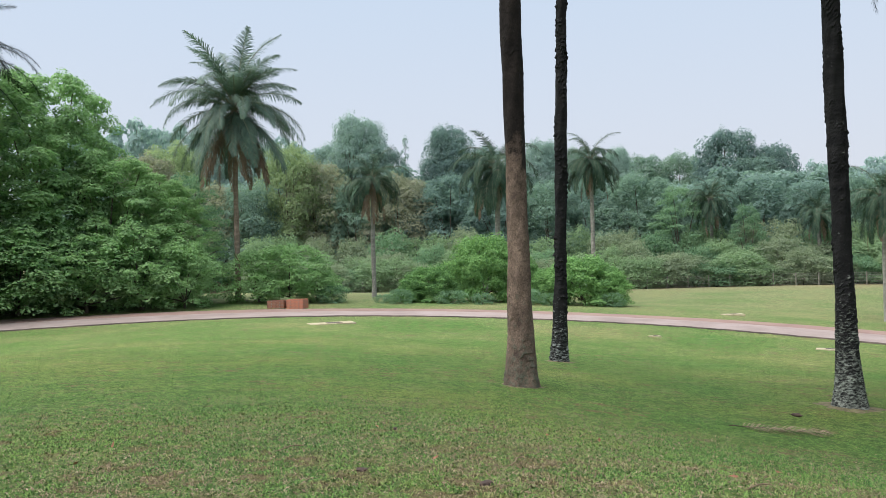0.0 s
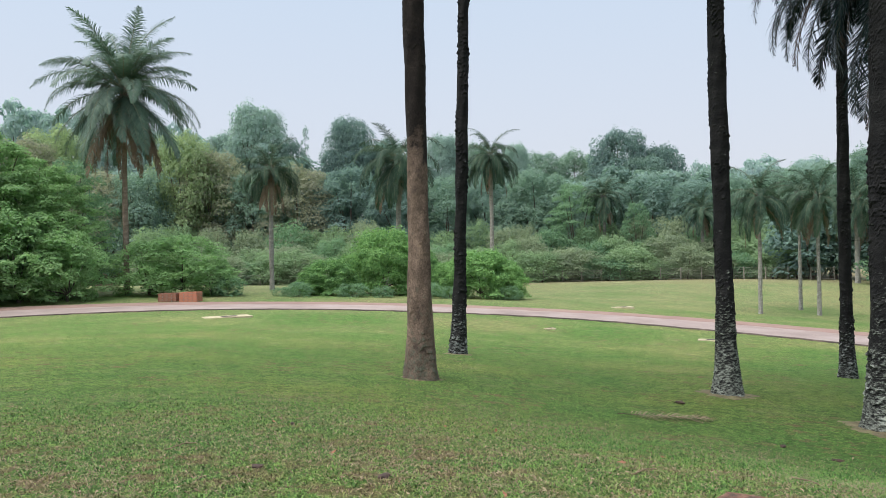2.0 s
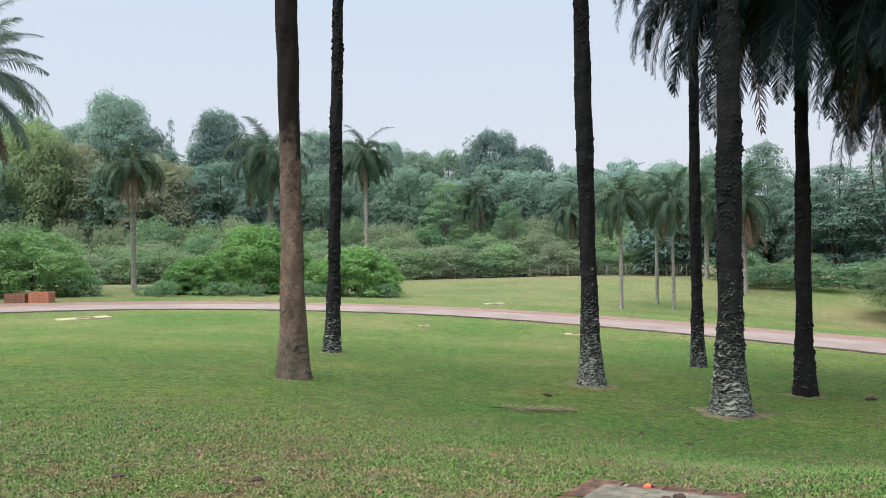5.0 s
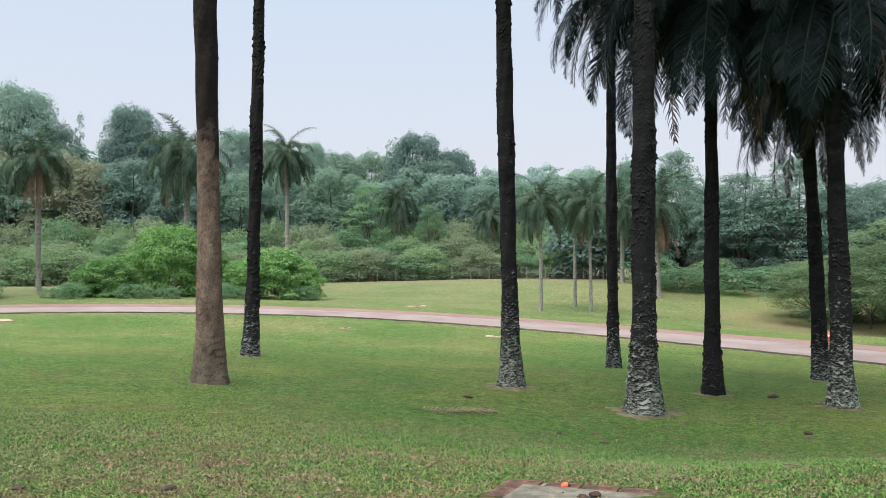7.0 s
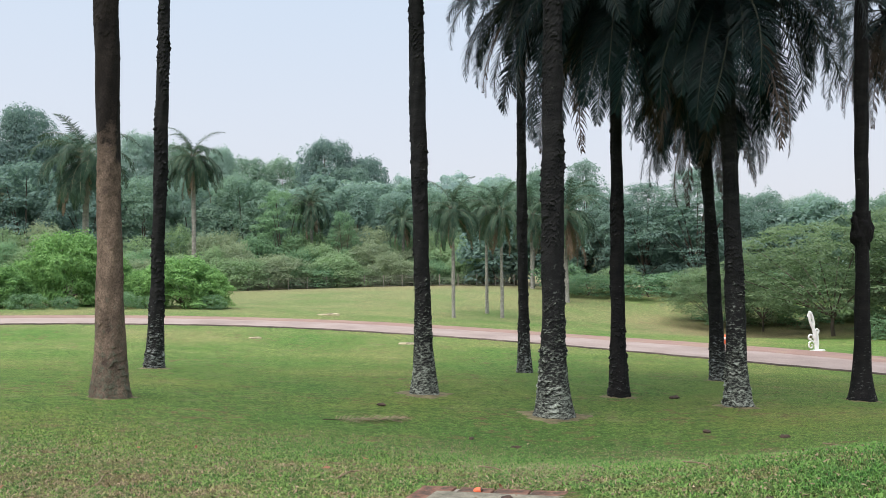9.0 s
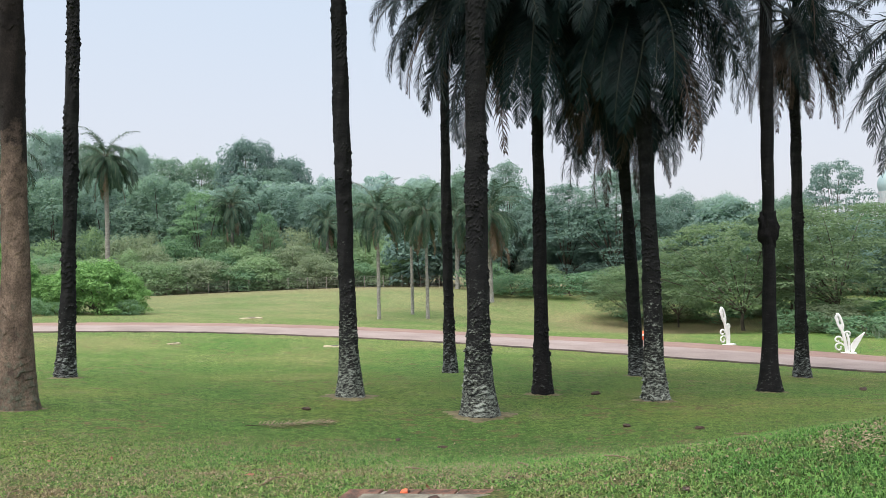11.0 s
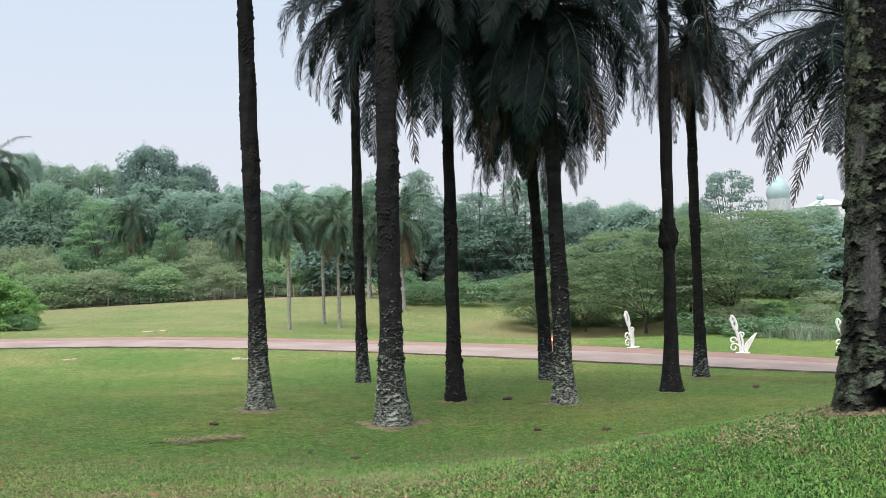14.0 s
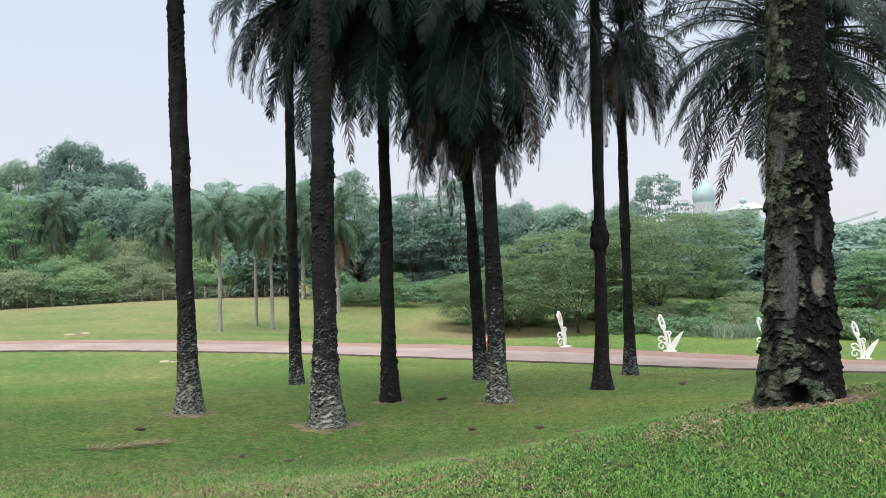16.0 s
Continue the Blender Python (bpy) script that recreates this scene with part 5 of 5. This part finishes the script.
# ---- traffic cone by the road ----
cone = tagged(new("traffic_cone"), "orange traffic cone with a white band by the road", "cone")
cone.matrix_basis = Matrix.Translation(at(50.08, 39.6)) @ Matrix.Diagonal((0.75, 0.75, 0.72, 1))
bm = bmesh.new()
box(bm, 0, 0, 0.02, 0.40, 0.40, 0.04, 0.01)
part("base_plate", bm, M_ORANGE, cone)
bm = bmesh.new()
bmesh.ops.create_cone(bm, cap_ends=True, segments=20, radius1=0.15, radius2=0.03, depth=0.70, matrix=Matrix.Translation((0, 0, 0.385)))
part("body", bm, M_ORANGE, cone, "", True)
bm = bmesh.new()
bmesh.ops.create_cone(bm, cap_ends=False, segments=20, radius1=0.114, radius2=0.086, depth=0.14, matrix=Matrix.Translation((0, 0, 0.46)))
part("band", bm, M_WHITE, cone, "white reflective band", True)

# ---- lamp post by the far path ----
lamp = tagged(new("street_lamp"), "slim black garden lamp post beyond the sculptures", "lamp post")
lamp.matrix_basis = Matrix.Translation(at(76.35, 47)) @ Matrix.Diagonal((0.62, 0.62, 0.58, 1))
v, f = tube_arrays([(0, 0, -0.1), (0, 0, 0.4), (0, 0, 0.45), (0, 0, 2.3)], [0.09, 0.09, 0.045, 0.04], 10)
child("post", mesh_of("post", v, f, M_BLACK, True), lamp)
bm = bmesh.new()
bmesh.ops.create_cone(bm, cap_ends=True, segments=8, radius1=0.10, radius2=0.17, depth=0.32, matrix=Matrix.Translation((0, 0, 2.46)))
part("lantern", bm, M_FACADE, lamp)
bm = bmesh.new()
bmesh.ops.create_cone(bm, cap_ends=True, segments=8, radius1=0.21, radius2=0.03, depth=0.14, matrix=Matrix.Translation((0, 0, 2.69)))
part("cap", bm, M_BLACK, lamp)

# ---- domed building far away ----
D0 = 620.0
mosque = tagged(new("domed_building"), "distant pale building with a green onion dome", "building")
mosque.matrix_basis = Matrix.Translation(at(66.3, D0)) @ Matrix.Rotation(radians(-66.3), 4, "Z")
bm = bmesh.new()
prof = [(7.6, 0), (8.4, 2.5), (8.7, 5.0), (8.0, 8.5), (6.0, 12), (3.0, 15), (1.1, 17), (0.3, 20.0), (0.05, 22)]
rings = [[bm.verts.new((r * math.cos(a * math.pi / 16), r * math.sin(a * math.pi / 16), z)) for a in range(32)] for r, z in prof]
for r0, r1 in zip(rings, rings[1:]):
    for i in range(32):
        bm.faces.new((r0[i], r0[(i + 1) % 32], r1[(i + 1) % 32], r1[i]))
BASE_Z = 40.5
part("dome", bm, M_DOME, mosque, "green onion dome, pale from haze put into its colour", True, pose(0, 0, BASE_Z))
bm = bmesh.new()
bmesh.ops.create_cone(bm, cap_ends=True, segments=32, radius1=8.3, radius2=8.3, depth=BASE_Z, matrix=Matrix.Translation((0, 0, BASE_Z / 2)))
part("drum", bm, M_FACADE, mosque)
for i in range(16):
    a = i * math.pi / 8
    bm = bmesh.new()
    box(bm, 0, 0, 0, 0.3, 1.4, 3.2, 0.1)
    part("window", bm, M_ROOF, mosque, "", False, pose(8.3 * math.cos(a), 8.3 * math.sin(a), BASE_Z - 3.2, 0, 0, math.degrees(a)))
bm = bmesh.new()
box(bm, 24, 0, 15.0, 30, 26, 36, 0.4)
part("hall", bm, M_FACADE, mosque)
bm = bmesh.new()
bmesh.ops.create_cone(bm, cap_ends=True, segments=4, radius1=20, radius2=7, depth=5, matrix=Matrix.Translation((31, 0, 35.4)) @ Matrix.Rotation(math.pi / 4, 4, "Z"))
part("hall_roof", bm, M_ROOF, mosque)
bm = bmesh.new()
bmesh.ops.create_uvsphere(bm, u_segments=20, v_segments=12, radius=2.6, matrix=Matrix.Translation((28, -4, 39.5)))
part("small_dome", bm, M_DOME, mosque, "", True)
block = tagged(new("flat_roofed_building"), "distant pale building with a slanting white roof", "building")
block.matrix_basis = Matrix.Translation(at(75.3, 260)) @ Matrix.Rotation(radians(-70), 4, "Z")
bm = bmesh.new()
box(bm, 0, 0, 4.5, 13, 10, 9, 0.2)
part("wall", bm, M_FACADE, block)
bm = bmesh.new()
box(bm, 0, 0, 0, 16, 12, 0.7, 0.1)
part("roof", bm, M_ROOF, block, "", False, pose(0, 0, 11.2, 0, -16, 0))


# ---- fallen frond, reeds, litter and grass ----
def on_lawn(v, m, top):
    """Points laid flat over the lawn through the pose m, in m's own frame."""
    w = np.array([m @ Vector((x, y, 0)) for x, y, _ in v])
    h = land(w[:, 0], w[:, 1]) + np.clip(v[:, 2] * 0.5, 0, top) + 0.012
    return np.stack([v[:, 0], v[:, 1], h - m.translation.z], 1)


fm = Matrix.Translation(at(20.3, 12.0)) @ pose(0, 0, 0, 0, 0, -84)
fall = tagged(new("fallen_frond"), "dry brown fallen palm frond lying on the grass", "frond")
fall.matrix_basis = fm
rr, ll = frond_arrays(1.6, 2, 4, np.random.default_rng(8), 52, 0.50, 0.017, 0.25, True)
ll[0][:, 0] *= 0.85
rr[0][:, 2] += 0.05
ll[0][:, 2] += 0.06
child("stalk", mesh_of("stalk", on_lawn(rr[0], fm, 0.06), rr[1], M_HUSK, True), fall)
tagged(child("dry_foliage", mesh_of("dry_foliage", on_lawn(ll[0], fm, 0.05), ll[1], M_STRAW), fall), kind="stuff")


def blades(n, pos, height, width, rng, lean=0.6):
    """Bent blades, three triangles each."""
    a = rng.uniform(0, 2 * np.pi, n)
    side = np.stack([np.cos(a), np.sin(a), 0 * a], 1)
    out = np.stack([-np.sin(a), np.cos(a), 0 * a], 1)
    h = (height * rng.uniform(0.5, 1.5, n))[:, None]
    w = (width * rng.uniform(0.7, 1.3, n))[:, None]
    l = (lean * rng.uniform(0.2, 1.5, n))[:, None]
    up = np.array([0, 0, 1.0])
    mid = pos + up * h * 0.6 + out * h * l * 0.35
    tip = pos + up * h * np.maximum(0.35, 1 - 0.35 * l) + out * h * l
    v = np.stack([pos - side * w / 2, pos + side * w / 2, mid - side * w * 0.42, mid + side * w * 0.42, tip], 1).reshape(-1, 3)
    i = np.arange(n)[:, None] * 5
    return v, np.concatenate([i + [[0, 1, 3]], i + [[0, 3, 2]], i + [[2, 3, 4]]])


def scatter(n, d0, d1, az0, az1, rng):
    a = np.radians(rng.uniform(az0, az1, n))
    d = d0 * (d1 / d0) ** rng.random(n)
    x, y = d * np.sin(a), d * np.cos(a)
    return np.stack([x, y, land(x, y)], 1)


def off_box(p):
    """Which places lie clear of the inspection box."""
    x, y, c, s = p[:, 0] - BOX_P.x, p[:, 1] - BOX_P.y, math.cos(radians(BOX_TURN)), math.sin(radians(BOX_TURN))
    return (x * c + y * s < -0.79) | (x * c + y * s > 0.42) | (np.abs(-x * s + y * c) > 0.43)


rng = np.random.default_rng(77)
chunks = []
for n, d0, d1, h, w in ((250000, 3.4, 10.0, 0.021, 0.010), (210000, 7.5, 27.0, 0.018, 0.011)):
    p = scatter(n, d0, d1, -75, 125, rng)
    pa = np.degrees(np.arctan2(p[:, 0], p[:, 1]))
    k = 0.5 + 0.5 * np.sin(p[:, 0] * 2.1 + 1.3 * np.sin(p[:, 1] * 1.7)) * np.sin(p[:, 1] * 2.3 + np.sin(p[:, 0] * 1.1))
    fade = smooth01((pa + 75) / 38) * (1 - smooth01((pa - 84) / 40))
    p = p[rng.random(n) < (0.4 + 0.6 * k) * fade]
    p = p[np.hypot(p[:, 0] - 6.14, p[:, 1] - 1.96) > 0.52]
    p = p[off_box(p)]
    chunks.append(blades(len(p), p, h, w, rng, 1.5))
tagged(new("grass", mesh_of("grass", *joined(chunks), M_BLADE)), "short mown green grass blades on the lawn", "grass", kind="stuff")
# dead blades and clippings between them
p = scatter(90000, 4.2, 11.0, -36, 82, rng)
k = 0.5 + 0.5 * np.sin(p[:, 0] * 1.3 + 1.9 * np.sin(p[:, 1] * 0.9)) * np.sin(p[:, 1] * 1.7 + 2 * np.sin(p[:, 0] * 0.7))
pa = np.degrees(np.arctan2(p[:, 0], p[:, 1]))
p = p[(rng.random(len(p)) < (0.15 + 0.85 * k**1.5) * (1 - 0.8 * smooth01((pa - 36) / 20))) & off_box(p)]
tagged(new("dry_grass", mesh_of("dry_grass", *blades(len(p), p + [0, 0, 0.008], 0.017, 0.0055, rng, 2.6), M_STRAW)), "dry straw-coloured clippings in the lawn", "grass", kind="stuff")
# taller tufts on the slope below the old palm, thinning out to all sides
p = scatter(430000, 3.6, 10.5, 5, 110, rng)
pa, pd = np.degrees(np.arctan2(p[:, 0], p[:, 1])), np.hypot(p[:, 0], p[:, 1])
lush = smooth01((pa - 42) / 26) * (1 - smooth01((pd - 5.6) / 1.8)) * (1 - smooth01((pa - 90) / 20))
band = 0.4 * np.exp(-(((pd - (8.4 - 0.045 * (pa - 30))) / 0.9) ** 2)) * smooth01((pa - 8) / 22) * (1 - smooth01((pa - 78) / 14))
k = 0.5 + 0.5 * np.sin(p[:, 0] * 4.1 + 1.7 * np.sin(p[:, 1] * 2.2)) * np.sin(p[:, 1] * 3.7 + 1.5 * np.sin(p[:, 0] * 1.9))
p = p[(rng.random(len(p)) < (0.55 * lush + band) * (0.22 + 0.78 * k**1.5)) & (np.hypot(p[:, 0] - 6.14, p[:, 1] - 1.96) > 0.56) & off_box(p)]
tagged(new("tall_grass", mesh_of("tall_grass", *blades(len(p), p, 0.034, 0.0052, rng, 1.4), M_LUSH)), "taller lush green grass on the slope", "grass", kind="stuff")
# greyish sage shrub by the hollow, stood in for by reed-like blades
p = []
for _ in range(2600):
    q = at(67.4 + rng.normal() * 0.9, 51 + rng.normal() * 1.2)
    p.append((q.x, q.y, q.z))
tagged(new("reeds", mesh_of("reeds", *blades(len(p), np.array(p), 0.75, 0.03, rng, 0.9), M_SAGE)), "pale green bushy sage shrub by the hollow, built of upright blades", "reeds", kind="stuff")
# fallen leaves
p = scatter(2600, 4.0, 13, -34, 82, rng)
nr = np.tile([0, 0, 1.0], (len(p), 1)) + rng.normal(size=(len(p), 3)) * 0.35
v, f = leaf_arrays(p + [0, 0, 0.02], nr, 0.032, 0.017, rng, 0.0)
tagged(new("leaf_litter", mesh_of("leaf_litter", v, f, M_STRAW)), "scattered dry brown fallen leaves on the lawn", "fallen leaves", kind="stuff")
# thicker litter round the old trunk
n = 1100
q, w = rng.uniform(0, 2 * np.pi, n), 0.36 + np.abs(rng.normal(size=n)) * 0.36
lx, ly = 6.14 + w * np.cos(q), 1.96 + w * np.sin(q)
p = np.stack([lx, ly, land(lx, ly) + 0.028], 1)
p2 = scatter(200, 5.6, 7.0, 55, 71, rng) + [0, 0, 0.02]
p3 = scatter(520, 5.2, 6.2, 61.5, 67.0, rng) + [0, 0, 0.03]
p = np.concatenate([p, p2, p3])
nr = np.tile([0, 0, 1.0], (len(p), 1)) + rng.normal(size=(len(p), 3)) * 0.35
v, f = leaf_arrays(p, nr, 0.036, 0.009, rng, 0.0)
tagged(new("leaf_litter", mesh_of("leaf_litter", v, f, M_STRAW)), "dry brown litter heaped round the old trunk", "fallen leaves", kind="stuff")
# dark husks and a few red leaves on the lawn
for i, (az, d, s) in enumerate(((46.5, 17.3, 0.10), (48.7, 13.0, 0.07), (53.8, 12.6, 0.07), (31.5, 11.3, 0.05), (24.7, 14.3, 0.08), (64.3, 21.5, 0.11), (-4.1, 8.0, 0.035), (-6.7, 5.9, 0.04), (2.6, 5.5, 0.045), (34.9, 10.7, 0.05), (52.7, 4.6, 0.03), (40.0, 5.6, 0.03))):
    bm = bmesh.new()
    bmesh.ops.create_icosphere(bm, subdivisions=2, radius=1.0)
    for vt in bm.verts:
        vt.co = Vector((vt.co.x * s * 1.3, vt.co.y * s * 0.8, vt.co.z * s * 0.4)) * (1 + 0.5 * noise.noise(vt.co * 1.8 + Vector((i * 3.1, 0, 0))))
    me = bpy.data.meshes.new("palm_husk")
    bm.to_mesh(me)
    bm.free()
    me.materials.append(M_HUSK)
    hk = tagged(new("palm_husk", me), "small dark dry palm husk lying on the lawn", "husk", "husks on the lawn")
    hk.matrix_basis = Matrix.Translation(at(az, d, s * 0.3)) @ Matrix.Rotation(i * 1.3, 4, "Z")
for x, y, s in ((2.66, 4.06, 0.024), (2.76, 4.08, 0.027)):
    bm = bmesh.new()
    bmesh.ops.create_icosphere(bm, subdivisions=2, radius=1.0)
    for vt in bm.verts:
        vt.co = Vector((vt.co.x * s * 1.5, vt.co.y * s, vt.co.z * s * 0.8)) * (1 + 0.35 * noise.noise(vt.co * 1.8 + Vector((x, y, 0))))
    hk = tagged(part("palm_husk", bm, M_HUSK, None, "", True), "dark dry palm husk on the cement cap", "husk", "husks on the lawn")
    hk.matrix_basis = Matrix.Translation((x, y, float(land(x, y)) + s * 0.5 + 0.01)) @ Matrix.Rotation(x * 9, 4, "Z")
fruit = tagged(new("palm_fruit"), "small orange oil palm fruit lying by the brick box", "fruit")
fruit.matrix_basis = Matrix.Translation((2.76, 4.44, float(land(2.76, 4.44)) + 0.030)) @ pose(0, 0, 0, 70, 0, 30)
bm = bmesh.new()
bmesh.ops.create_uvsphere(bm, u_segments=18, v_segments=12, radius=0.024)
for vt in bm.verts:
    vt.co.z *= 1.35 + 0.25 * (vt.co.z > 0)
part("flesh", bm, M_ORANGE, fruit, "glossy orange flesh", True)
bm = bmesh.new()
bmesh.ops.create_cone(bm, cap_ends=True, segments=10, radius1=0.014, radius2=0.003, depth=0.014, matrix=Matrix.Translation((0, 0, 0.040)))
part("tip", bm, M_HUSK, fruit, "dark dry tip")
p = scatter(26, 4.3, 9, -34, 80, rng)
nr = np.tile([0, 0, 1.0], (len(p), 1)) + rng.normal(size=(len(p), 3)) * 0.5
for i in range(len(p)):
    v, f = leaf_arrays(p[i : i + 1] * 0, nr[i : i + 1], 0.07, 0.04, rng, 0.0)
    lf = tagged(new("fallen_leaf", mesh_of("fallen_leaf", v, f, M_LEAF_RED)), "single fallen red-brown leaf on the grass", "leaf", "red leaves")
    lf.matrix_basis = Matrix.Translation((p[i, 0], p[i, 1], p[i, 2] + 0.022))
# twigs
for az, d, ln, turn in ((33, 7.0, 0.35, 100), (41, 6.6, 0.3, 70), (22, 6.4, 0.3, 20), (48, 6.2, 0.28, 95), (5, 6.4, 0.32, 60), (-12, 6.8, 0.3, 40), (57, 7.4, 0.3, 80)):
    t = np.linspace(-0.5, 0.5, 7)
    v, f = tube_arrays(np.stack([t * ln, 0.02 * np.sin(t * 6), 0.01 * np.cos(t * 5)], 1), 0.006 + 0 * t, 5)
    tw = tagged(new("twig", mesh_of("twig", v, f, M_STRAW, True)), "dry pale brown twig on the grass", "twig", "twigs")
    tw.matrix_basis = Matrix.Translation(at(az, d, 0.025)) @ Matrix.Rotation(radians(turn), 4, "Z")
